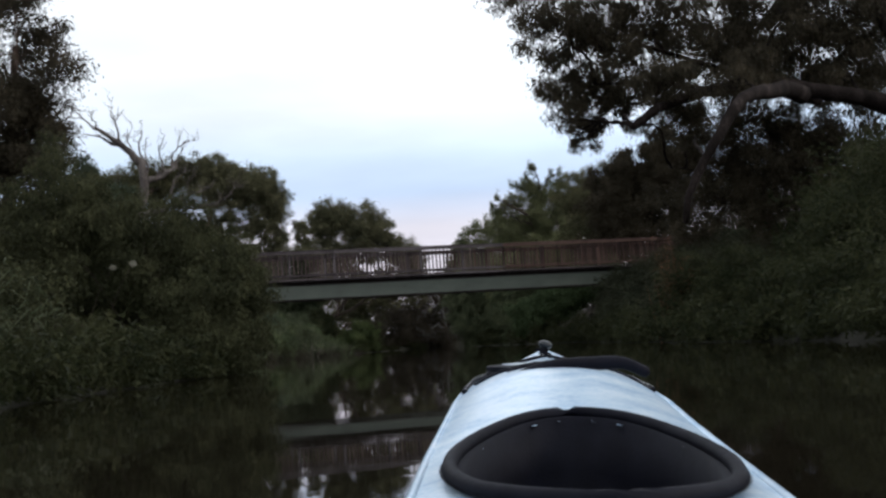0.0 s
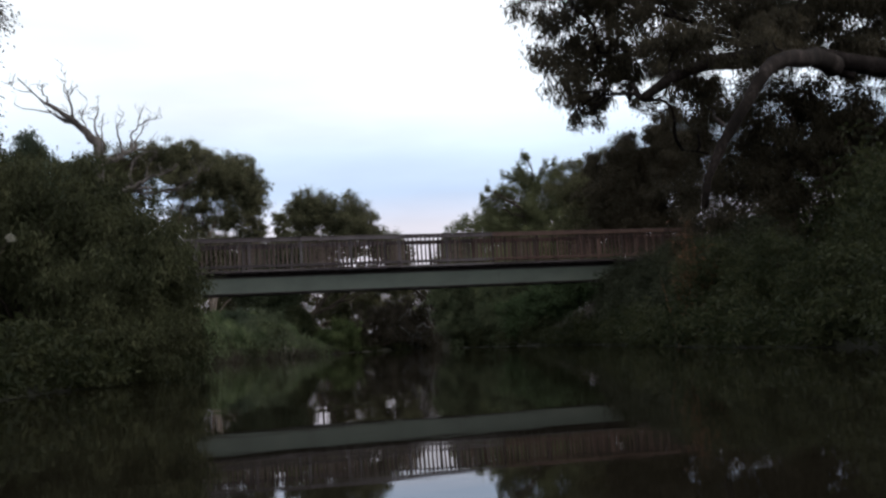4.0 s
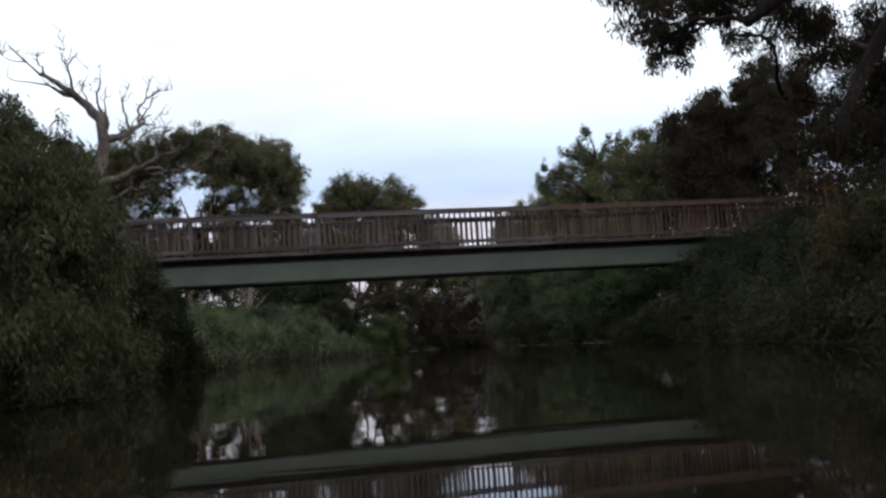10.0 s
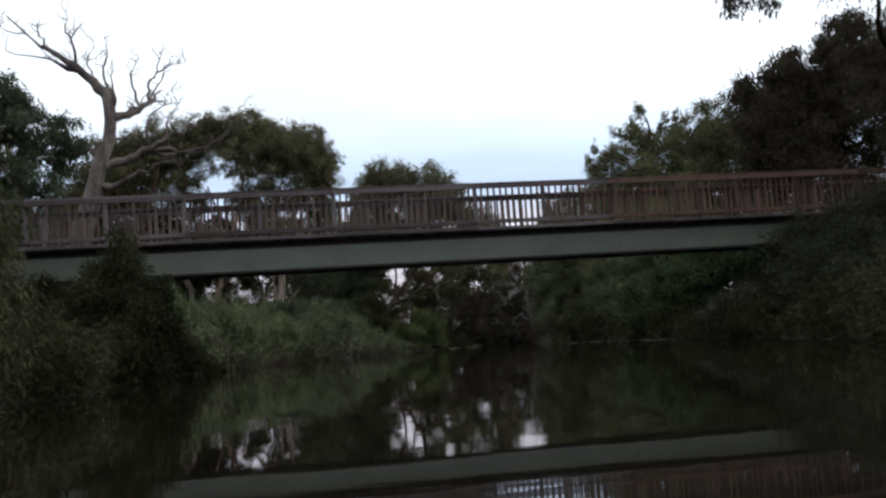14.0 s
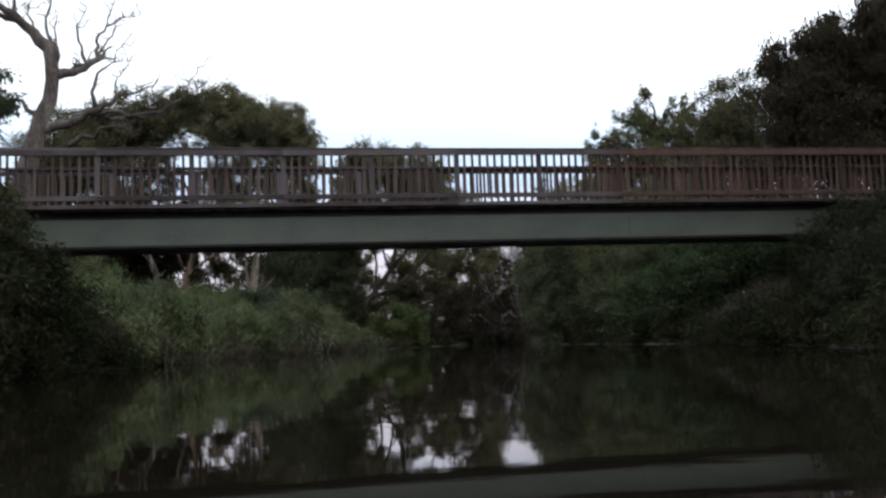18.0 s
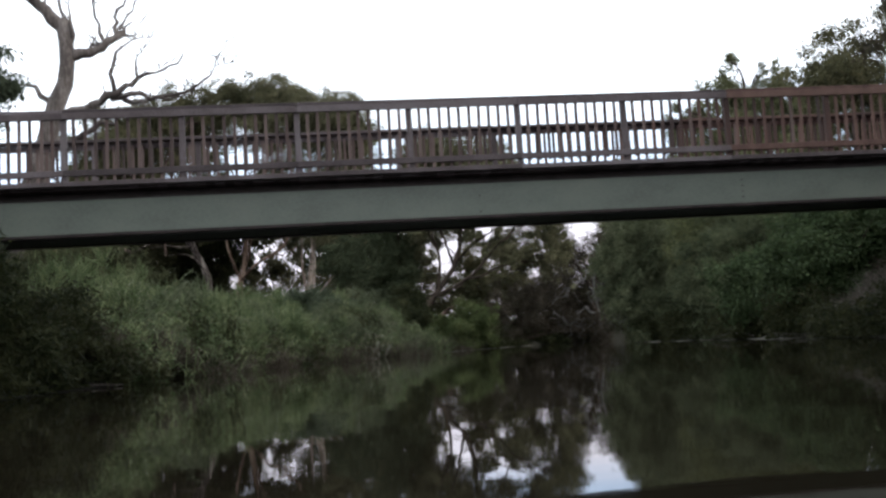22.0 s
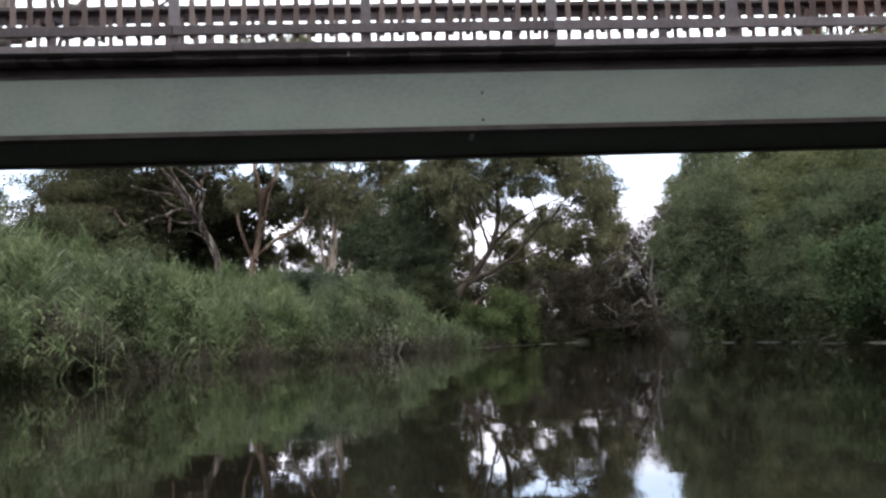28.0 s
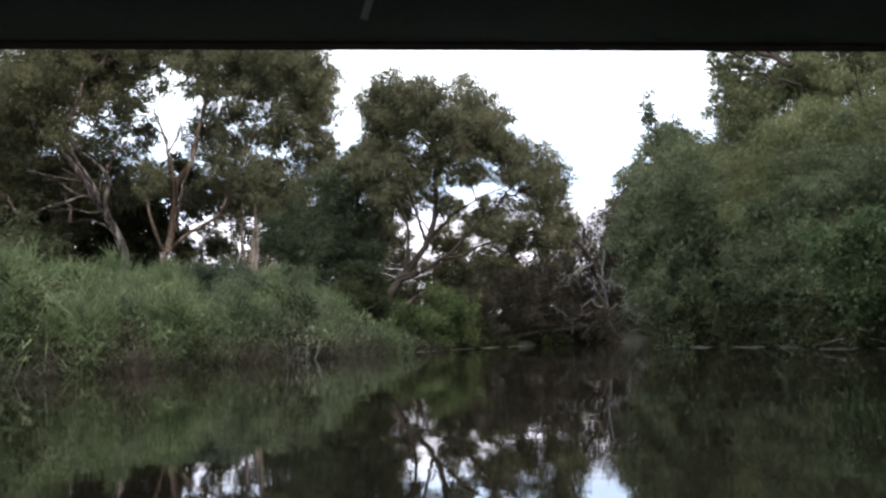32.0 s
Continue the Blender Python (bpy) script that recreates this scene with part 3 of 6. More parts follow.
girder(46.17, -1, "girder", 2.805)
girder(47.9, 1, "girder", 2.812)
for k in range(9):
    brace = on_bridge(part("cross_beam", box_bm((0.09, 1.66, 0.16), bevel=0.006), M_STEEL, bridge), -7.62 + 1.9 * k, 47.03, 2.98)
board_me = None
for k in range(int((X1 - X0) / 0.15)):
    if board_me is None:
        board = part("deck_board", box_bm((0.1475, 2.16, 0.045)), M_TIMBER, bridge)
        board_me = board.data
    else:
        board = new("deck_board", board_me)
        board.parent = bridge
    on_bridge(board, X0 + 0.075 + 0.15 * k, 47.12, 3.225 + 0.003 * (k % 3))
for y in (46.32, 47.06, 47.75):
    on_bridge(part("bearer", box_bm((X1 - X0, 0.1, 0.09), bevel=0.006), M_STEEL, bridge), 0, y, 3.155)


def fence(y, out):
    """A timber balustrade: posts, rails in lengths, and pickets."""
    f = new("balustrade")
    f.parent = bridge
    f["label"] = "weathered timber balustrade with close pickets"
    on_bridge(f, 0, y, 3.27)
    nb = int(round((X1 - X0) / BAY))
    post_me, picket_me = {}, {}
    rng = random.Random(int(y * 10))
    for k in range(nb + 1):
        x = X0 + BAY * k
        wood = M_RUST if x > 2.5 else M_TIMBER
        if wood not in post_me:
            post = part("post", box_bm((0.095, 0.095, 1.10), bevel=0.008), wood, f)
            post_me[wood] = post.data
        else:
            post = new("post", post_me[wood])
            post.parent = f
        post.location = (x, 0, 0.52)
        post.rotation_euler = (radians(rng.uniform(-0.6, 0.6)), radians(rng.uniform(-0.6, 0.6)), 0)
        if k == nb:
            break
        for j in range(1, 11):
            stain = M_RUST if x + rng.uniform(-2, 2) > 2.5 else M_REDTIMBER
            if stain not in picket_me:
                picket = part("picket", box_bm((0.05, 0.032, 0.98), bevel=0.004), stain, f)
                picket_me[stain] = picket.data
            else:
                picket = new("picket", picket_me[stain])
                picket.parent = f
            picket.location = (x + BAY * j / 11 + rng.uniform(-0.006, 0.006), out * 0.035, 0.60)
            picket.rotation_euler = (0, radians(rng.uniform(-0.7, 0.7)), 0)
    for k in range(nb // 2):
        x = X0 + BAY * (2 * k + 1)
        for name, sz, oy, z in (("handrail", (2 * BAY - 0.004, 0.16, 0.05), 0, 1.175), ("top_rail", (2 * BAY - 0.004, 0.045, 0.11), out * 0.072, 1.095), ("bottom_rail", (2 * BAY - 0.004, 0.045, 0.098), out * 0.072, 0.177), ("kerb_beam", (2 * BAY - 0.004, 0.14, 0.075), out * 0.03, 0.008)):
            r = part(name, box_bm(sz, bevel=0.006), M_RUST if x > 3.2 and name != "kerb_beam" else M_TIMBER, f)
            r.location = (x, oy, z + rng.uniform(-0.004, 0.004))
            r.rotation_euler = (0, radians(rng.uniform(-0.08, 0.08)), 0)


fence(NEAR_Y, -1)
fence(FAR_Y, 1)
for s in (-1, 1):
    ab = mesh_object("abutment", *(np.array([(x, y, z) for x in (8.9, 10.2) for y in (46.05, 48.05) for z in (-1.2, 2.46)]) * np.array([s, 1, 1]) + np.array([-6.6 if s < 0 else 4.2, 0, 0]), np.array([[0, 1, 3, 2], [4, 6, 7, 5], [0, 4, 5, 1], [2, 3, 7, 6], [1, 5, 7, 3], [0, 2, 6, 4]])), M_CONCRETE, smooth=False)
    tagged(ab, "weathered concrete bridge abutment under the girder ends", "abutment", group="abutments", kind="structure")


# ---- dead tree behind the bridge ----
def kinked(pts, rng, per=3, amp=0.065):
    """A crooked line through the given points, with small random elbows between them."""
    pts = np.asarray(pts, dtype=float)
    out = [pts[0]]
    for a, b in zip(pts[:-1], pts[1:]):
        step = np.linalg.norm(b - a)
        for i in range(1, per + 1):
            p = a + (b - a) * i / per
            out.append(p + (rng.normal(0, amp * step, 3) if i < per else 0))
    return np.array(out)



def dead_tree():
    rng = np.random.default_rng(5)
    at = np.array([-12.6, 62.3, 1.2])
    root = thing("dead_tree", at, "bare grey dead gum tree with broken forked limbs", "tree")
    t = Tubes()
    t.add(curve_points([at, (-12.1, 62.3, 6.0), (-11.5, 62.3, 8.2), (-10.95, 62.3, 10.0), (-11.1, 62.3, 11.5)], 16, 0.03, rng) - at, [0.8, 0.5, 0.29, 0.22], 12, 0.2, rng)
    t.obj("trunk", M_DEAD, root)
    limbs = [
        ([(-11.1, 62.3, 11.3), (-11.9, 62.2, 12.1), (-12.9, 62.1, 12.9), (-13.8, 62.0, 13.5), (-14.7, 61.8, 14.4)], 0.2, 0.03),
        ([(-11.15, 62.3, 11.4), (-12.1, 62.4, 12.3), (-13.2, 62.4, 12.8), (-14.9, 62.4, 13.2)], 0.15, 0.02),
        ([(-10.95, 62.3, 10.3), (-10.3, 62.4, 10.45), (-9.8, 62.4, 10.75), (-9.25, 62.5, 11.1)], 0.2, 0.1),
        ([(-9.85, 62.4, 10.8), (-10.1, 62.3, 11.6), (-10.15, 62.3, 12.1), (-9.8, 62.3, 12.8)], 0.06, 0.015),
        ([(-9.45, 62.4, 11.0), (-9.5, 62.4, 11.6), (-9.1, 62.4, 12.3), (-8.9, 62.4, 13.0)], 0.07, 0.015),
        ([(-9.1, 62.4, 12.2), (-8.6, 62.4, 12.5), (-8.0, 62.4, 12.6)], 0.035, 0.01),
        ([(-9.35, 62.4, 11.2), (-8.95, 62.6, 11.9), (-8.75, 62.6, 12.5)], 0.045, 0.012),
        ([(-11.05, 62.3, 11.6), (-11.2, 62.3, 12.4), (-11.0, 62.2, 13.0), (-11.1, 62.2, 13.6)], 0.06, 0.015),
        ([(-12.3, 62.2, 12.4), (-12.35, 62.3, 13.4), (-12.6, 62.3, 14.2), (-12.45, 62.2, 15.0)], 0.07, 0.012),
        ([(-11.6, 62.2, 11.9), (-11.75, 62.2, 12.7), (-11.55, 62.3, 13.5)], 0.045, 0.012),
        ([(-11.2, 62.3, 8.3), (-10.2, 62.0, 8.6), (-9.4, 61.8, 8.9), (-8.7, 61.7, 9.4), (-7.9, 61.6, 9.6), (-7.3, 61.5, 10.0)], 0.17, 0.03),
        ([(-9.6, 61.9, 8.8), (-8.6, 61.6, 8.85), (-7.8, 61.5, 8.6), (-7.0, 61.4, 8.75)], 0.1, 0.02),
        ([(-9.45, 61.9, 8.85), (-9.6, 61.9, 9.6), (-9.4, 61.9, 10.3), (-8.85, 61.9, 10.7), (-8.2, 61.9, 11.8)], 0.08, 0.012),
        ([(-8.7, 61.7, 9.3), (-8.75, 61.6, 9.9), (-8.5, 61.6, 10.3)], 0.05, 0.012),
        ([(-8.85, 61.9, 10.7), (-8.4, 61.9, 10.75)], 0.03, 0.01),
        ([(-11.5, 62.3, 7.6), (-10.6, 62.0, 7.6), (-9.9, 61.7, 8.0), (-8.9, 61.5, 8.3), (-8.2, 61.4, 8.1)], 0.14, 0.03),
        ([(-11.25, 62.3, 8.2), (-11.6, 62.3, 8.9), (-12.2, 62.3, 9.4), (-13.3, 62.3, 9.7)], 0.13, 0.03),
        ([(-13.4, 62.05, 13.2), (-13.6, 62.0, 13.9), (-13.5, 62.0, 14.4)], 0.04, 0.01),
        ([(-14.0, 62.0, 13.7), (-14.6, 62.0, 13.8), (-15.1, 62.0, 14.1)], 0.035, 0.01),
        ([(-12.4, 62.3, 13.6), (-12.1, 62.3, 14.1)], 0.03, 0.01),
        ([(-9.2, 61.8, 8.75), (-8.4, 61.7, 8.65), (-7.0, 61.5, 8.95), (-6.3, 61.4, 9.6), (-5.9, 61.4, 10.4)], 0.08, 0.015),
        ([(-6.3, 61.4, 9.6), (-5.8, 61.4, 9.7)], 0.02, 0.008),
        ([(-11.05, 62.25, 10.4), (-10.75, 62.2, 11.0), (-10.85, 62.2, 11.7), (-10.8, 62.2, 12.4)], 0.09, 0.02),
        ([(-13.0, 62.3, 9.65), (-12.75, 62.3, 8.9), (-12.95, 62.3, 8.2)], 0.03, 0.01),
    ]
    twigs = Tubes()
    for pts, r0, r1 in limbs:
        path = kinked(pts, rng)
        lt = Tubes()
        lt.add(path - at, [r0 * 1.1, r0 * 0.8, (r0 + r1) / 2, r1 * 1.2, r1], 8, 0.35, rng)
        for _ in range(5 if r0 < 0.1 else 8):
            a = path[rng.integers(len(path) // 3, len(path))]
            up = np.array([rng.normal(0, 0.25), rng.normal(0, 0.2), rng.uniform(0.1, 0.55)])
            twigs.add(kinked([a, a + up * 0.6, a + up * rng.uniform(0.9, 1.5) + rng.normal(0, 0.12, 3)], rng, 3, 0.18) - at, [max(0.02, r1 * 0.7), 0.008], 4)
        lt.obj("limb", M_DEAD, root)
    tagged(twigs.obj("twig_growth", M_DEAD, root), kind="stuff")


dead_tree()

# ---- gums beyond the bridge ----
tree("gum_tree", (-9.63, 90, 1.3), [(-9.63, 90, 1.2), (-9.79, 90.0, 5.31), (-10.32, 89.9, 6.61), (-10.88, 89.8, 7.53), (-11.52, 89.7, 8.63), (-12.22, 89.6, 9.58), (-12.95, 89.5, 10.36), (-13.72, 89.4, 11.22)], 0.19,
     [(-12.5, 91, 12.6, 3.8, 3.2, 2.6), (-10.3, 91.5, 14.2, 2.4, 2.2, 2.5), (-15.2, 90.5, 12.6, 3.0, 3, 3.0), (-12.6, 91, 14.6, 2.4, 2.4, 2.2), (-11.4, 92.5, 9.6, 2.6, 2, 2.2), (-13.8, 92, 9.6, 2.4, 2, 2.0), (-14, 93, 8.0, 3.4, 2, 2.4), (-17.6, 91, 8.4, 3, 2.5, 3), (-9.33, 92, 10.71, 0.97, 0.87, 1.33), (-10.04, 92.5, 9.0, 1.21, 1.06, 1.18), (-15.6, 91, 13.0, 2.2, 2.2, 2.0), (-14.2, 91, 14.5, 1.8, 1.8, 1.5), (-12.0, 91, 14.8, 1.9, 1.9, 1.6), (-9.8, 91, 15.5, 2.0, 2.0, 1.7), (-7.9, 91.3, 16.1, 1.7, 1.7, 1.5)],
     150000, "tall dark-trunked gum with a broad olive crown", M_GUM, M_STREAKBARK, 11, 0.2, 0.065, density=0.62, tuft=0.23,
     limb_mat=M_BARK,
     limbs=[([(-10.87, 89.7, 7.52), (-11.39, 88.8, 7.65), (-11.96, 88.4, 7.34), (-12.98, 88.2, 7.0), (-13.6, 88.0, 6.61)], 0.06, 0.014), ([(-11.54, 89.6, 8.42), (-11.89, 88.8, 8.42), (-12.71, 88.3, 8.52), (-13.69, 88.0, 8.81)], 0.06, 0.014), ([(-10.62, 89.8, 7.04), (-11.12, 88.8, 6.88), (-11.7, 88.4, 6.97), (-12.72, 88.2, 6.87)], 0.05, 0.012), ([(-10.3, 89.8, 6.59), (-10.5, 89.5, 7.56), (-10.27, 89.3, 8.52), (-10.84, 89.1, 9.28), (-11.62, 89.0, 9.86), (-12.15, 89.0, 10.67)], 0.12, 0.05), ([(-10.71, 89.6, 7.36), (-11.13, 89.2, 8.54), (-11.64, 89.0, 9.29), (-12.03, 89.0, 10.1), (-12.65, 88.8, 10.3)], 0.1, 0.04), ([(-11.44, 88.9, 7.66), (-11.84, 88.5, 7.87), (-12.45, 88.3, 8.31), (-12.95, 88.2, 8.37)], 0.04, 0.012), ([(-9.76, 89.8, 5.29), (-10.39, 89.2, 6.25), (-11.16, 89.0, 6.54), (-11.93, 88.8, 6.41)], 0.04, 0.012)])
tree("gum_tree", (-7.97, 90.5, 1.3), [(-7.97, 90.5, 1.2), (-7.83, 90.5, 5.12), (-7.57, 90.5, 6.12), (-7.45, 90.5, 7.28), (-7.25, 90.4, 8.57), (-6.55, 90.2, 9.39), (-6.28, 90.2, 10.71), (-5.88, 90.2, 12.32)], 0.17,
     [(-5.4, 91, 14.4, 3.0, 2.6, 2.4), (-6.6, 92, 16.0, 2.8, 2.4, 1.6), (-3.4, 91, 14.6, 2.4, 2.4, 2.2), (-5.89, 91.5, 11.19, 0.74, 0.67, 1.01), (-8.85, 91.5, 11.5, 0.61, 0.55, 1.19), (-4.8, 91.5, 11.0, 2.2, 2, 1.8), (-5.89, 92, 8.25, 1.21, 0.84, 0.93), (-8.22, 92, 8.71, 0.91, 0.82, 1.05), (-4.6, 92, 7.6, 1.4, 1.3, 1.2), (-6.64, 92, 7.98, 0.8, 0.72, 0.88), (-8.4, 89.8, 8.5, 1.0, 1.0, 1.0), (-5.2, 90, 9.0, 1.2, 1.0, 1.0), (-5.8, 91, 16.2, 1.8, 1.8, 1.4), (-3.8, 91, 15.3, 1.7, 1.7, 1.5)],
     84000, "gum tree with reddish-brown forked trunk and olive crown", M_OLIVE, M_TANBARK, 12, 0.2, 0.065, density=0.62, tuft=0.23, limb_mat=M_BARK,
     limbs=[([(-7.86, 90.5, 4.98), (-8.27, 90.2, 5.98), (-8.58, 90.1, 7.13), (-8.65, 90.1, 8.58), (-8.77, 90.1, 9.46)], 0.09, 0.05), ([(-7.43, 90.4, 7.27), (-7.41, 90.3, 8.57), (-7.64, 90.2, 9.93), (-7.94, 90.2, 11.0), (-8.31, 90.2, 12.1)], 0.11, 0.05), ([(-7.64, 90.2, 9.93), (-7.26, 90.1, 10.57), (-6.88, 90.1, 11.74)], 0.06, 0.03), ([(-7.82, 90.4, 4.97), (-7.13, 90.0, 5.62), (-6.48, 89.8, 6.06), (-5.32, 89.7, 6.66), (-4.78, 89.7, 7.65), (-4.15, 89.8, 9.33), (-3.48, 90.0, 10.72)], 0.1, 0.05), ([(-7.33, 90.4, 6.1), (-7.13, 90.0, 7.35), (-6.86, 89.9, 8.48), (-6.61, 89.9, 9.05)], 0.08, 0.05), ([(-7.13, 90.0, 5.62), (-6.18, 89.6, 6.11), (-5.31, 89.4, 6.25), (-4.32, 89.4, 6.73)], 0.04, 0.015)])
tree("gum_tree", (-3.9, 91, 1.3), [(-3.9, 91, 1.2), (-3.8, 91, 4.6), (-3.3, 91, 7.5), (-2.4, 91, 11.0)], 0.15,
     [(-1.8, 91, 14.6, 2.2, 2.2, 2.0), (-1.6, 91, 11.6, 2.3, 2.2, 2.4), (-3.0, 90, 8.2, 2.2, 1.8, 1.5), (-0.6, 90, 13.4, 1.4, 1.4, 1.6), (-0.6, 91, 8.6, 1.6, 1.6, 1.8), (-1.6, 91, 15.1, 1.6, 1.6, 1.5), (-0.7, 91, 13.4, 1.2, 1.3, 1.6), (-0.4, 91, 11.4, 0.9, 1.1, 1.2), (-0.1, 91, 10.2, 0.8, 1.0, 0.8)],
     64000, "gum with a pale smooth trunk and olive leaves", M_OLIVE, M_PALEBARK, 13, 0.2, 0.065, density=0.62, tuft=0.23,
     limbs=[([(-3.9, 91, 3.0), (-3.5, 90.6, 5.2), (-3.55, 90.4, 7.4)], 0.13, 0.07), ([(-3.85, 91, 3.4), (-4.2, 90.5, 5.4), (-4.1, 90.4, 7.8)], 0.11, 0.05), ([(-3.8, 91, 3.2), (-2.6, 90.2, 4.6), (-1.4, 90.0, 5.6)], 0.06, 0.02)])
tree("gum_tree", (3.0, 83.5, 0.9), [(1.6, 82.5, 1.4), (3.0, 83, 3.2), (4.2, 83.5, 4.8), (4.6, 84, 7.5), (4.4, 84, 10)], 0.15,
     [(4.8, 84.4, 10.6, 2.6, 2.4, 1.7), (6.2, 84, 8.9, 2.2, 2.0, 1.7), (2.7, 84, 10.1, 1.3, 1.5, 1.7), (2.6, 84, 8.0, 2.0, 1.8, 1.8), (8.4, 83, 7.6, 1.5, 1.6, 1.5), (9.2, 82.4, 6.6, 1.2, 1.4, 1.5), (7.2, 82.5, 5.2, 1.7, 1.4, 1.2), (9.4, 82, 4.8, 1.2, 1.2, 1.4), (5.58, 83, 7.34, 1.07, 0.48, 0.53), (3.39, 85, 6.08, 0.61, 0.46, 0.51), (4.82, 84.5, 6.49, 0.94, 0.55, 0.61), (6.56, 84, 5.75, 0.96, 0.77, 0.86), (2.64, 85, 6.97, 0.75, 0.68, 1.05), (4.37, 83.5, 7.78, 0.99, 0.77, 0.86), (3.54, 83.5, 6.72, 0.81, 0.63, 0.7), (5.29, 83, 5.93, 0.7, 0.49, 0.54), (1.2, 85, 8.0, 1.2, 1.2, 1.3), (2.2, 86.5, 5.4, 0.9, 1.0, 1.4), (3.2, 84, 10.9, 1.6, 1.5, 1.3), (6.3, 84, 10.1, 1.6, 1.5, 1.3), (2.2, 84.5, 10.8, 0.7, 1.0, 1.3), (7.0, 83.6, 9.2, 1.1, 1.1, 1.1)],
     124000, "leaning gum with a dense olive crown", M_OLIVE, M_DARKBARK, 14, 0.18, 0.06, density=0.8, tuft=0.23,
     limbs=[([(2.6, 82.9, 2.8), (4.6, 82.0, 3.8), (6.4, 81.8, 5.6)], 0.1, 0.04), ([(3.0, 83, 3.2), (3.2, 82.8, 5.0), (2.6, 83, 6.8)], 0.09, 0.04), ([(4.2, 83.5, 4.8), (5.6, 82.6, 6.0), (7.6, 82.4, 6.9)], 0.07, 0.02), ([(4.0, 83.4, 4.6), (3.4, 82.6, 6.2), (3.0, 82.4, 7.4)], 0.08, 0.03), ([(1.6, 82.5, 1.4), (1.0, 82, 2.0), (2.4, 81.6, 2.9), (4.2, 81.4, 3.4)], 0.09, 0.03)])
tree("tree", (2.8, 100, 1.3), [(2.8, 100, 1.2), (2.8, 100, 5), (2.8, 100, 9)], 0.16,
     [(3.0, 100, 11.8, 0.8, 1.0, 1.4), (3.2, 100, 9.2, 1.0, 1.1, 1.6), (3.4, 100, 6.4, 1.4, 1.2, 1.8)], 20000, "slim olive gum standing behind the leaning gum", M_OLIVE, M_DARKBARK, 19, 0.2, 0.07, density=0.6)
tree("tree", (1.2, 85, 1.0), [(1.2, 85, 1.0), (1.2, 85, 4), (1.2, 85, 7)], 0.16,
     [(0.6, 85, 6.8, 1.7, 1.6, 1.9), (0.0, 85, 4.2, 1.8, 1.5, 1.8), (1.2, 85, 4.4, 1.1, 1.3, 1.6), (-1.6, 87, 5.4, 1.4, 1.5, 1.5), (0.4, 84, 2.2, 1.6, 1.4, 1.2)], 44000, "dense dark green tree beside the gums", M_MYRTLE, M_DARKBARK, 15, 0.17, 0.06, droop=0.3)

tree("tree", (-17.0, 82, 1.2), [(-17, 82, 1.1), (-17, 82, 4), (-16.6, 82, 7)], 0.2,
     [(-16, 82, 5.4, 3.0, 2.2, 2.4), (-19.4, 81, 6.4, 3.0, 2.2, 2.8), (-13.4, 84, 4.2, 2.6, 2, 2.0), (-17, 81, 3.0, 3.6, 2, 2.0)], 40000, "dark dense tree at the back of the reeds", M_UNDER, M_DARKBARK, 16, 0.2, 0.07, density=0.6, droop=0.4)

tree("tree", (-16.0, 97, 1.3), [(-16, 97, 1.2), (-16, 97, 5), (-15.6, 97, 9)], 0.22,
     [(-15.4, 95, 8.4, 2.8, 2, 2.4), (-18.4, 95, 7.4, 3.0, 2, 3.0), (-16.4, 94, 5.6, 3.0, 2, 2.4), (-12.6, 94.5, 8.6, 2.2, 1.8, 1.8), (-12.8, 97.5, 6.0, 2.6, 2, 2.4), (-15.6, 97, 4.4, 3.4, 2, 2.4), (-10.6, 98, 4.0, 2.0, 1.6, 1.8), (-18, 97, 11.4, 2.4, 2, 2.2), (-9.77, 97, 7.71, 1.06, 0.95, 1.44), (-8.93, 95, 8.55, 1.16, 1.04, 1.71), (-7.06, 95, 9.05, 1.1, 0.99, 1.24), (-5.21, 95, 8.56, 1.09, 0.66, 0.73), (-7.74, 95, 10.16, 0.71, 0.64, 0.81), (-7.79, 96, 6.39, 0.66, 0.59, 1.06), (-8.81, 96, 6.75, 0.79, 0.71, 1.26), (-3.63, 95, 8.98, 0.99, 0.89, 1.13), (-2.08, 95, 8.28, 1.14, 1.03, 1.57), (-10.95, 96, 8.13, 1.45, 1.3, 1.87), (-9.67, 97.5, 6.12, 0.87, 0.78, 1.28), (-11.16, 96, 6.06, 1.28, 1.15, 1.54), (-7.24, 98, 8.4, 1.01, 0.75, 0.83), (-2.4, 100, 7.6, 2.2, 1.8, 2.2), (0.8, 100, 7.4, 2.2, 1.8, 2.4)], 104000, "dense dark tree behind the gums", M_UNDER, M_DARKBARK, 17, 0.3, 0.12, density=0.6, droop=0.4)
bush("bush", (-5.2, 96, 1.3), [(-5.4, 96, 3.2, 1.8, 1.4, 1.8), (-2.4, 96.5, 3.6, 1.8, 1.4, 2.0), (0.6, 96, 4.0, 1.8, 1.4, 2.2), (-8.0, 96.5, 3.4, 1.4, 1.4, 1.8), (-9.3, 96, 6.24, 0.79, 0.75, 0.53), (-5.97, 96, 6.06, 0.96, 0.91, 0.62), (-7.56, 96, 5.51, 1.19, 1.13, 0.52), (-5.87, 96, 5.59, 0.9, 0.37, 0.41), (-6.52, 96, 6.81, 0.52, 0.33, 0.37), (-4.62, 96, 6.96, 0.6, 0.44, 0.49), (-2.67, 96, 6.16, 0.66, 0.39, 0.43), (3.4, 95, 3.6, 1.8, 1.2, 1.9), (6.4, 94, 4.2, 1.7, 1.2, 2.2), (9.2, 93, 4.6, 1.8, 1.2, 2.4), (5.8, 88, 5.0, 1.0, 0.9, 1.2)], 60000, "dark understory bush beneath the gums", M_GUM, 18, length=0.2, width=0.08, density=0.45)

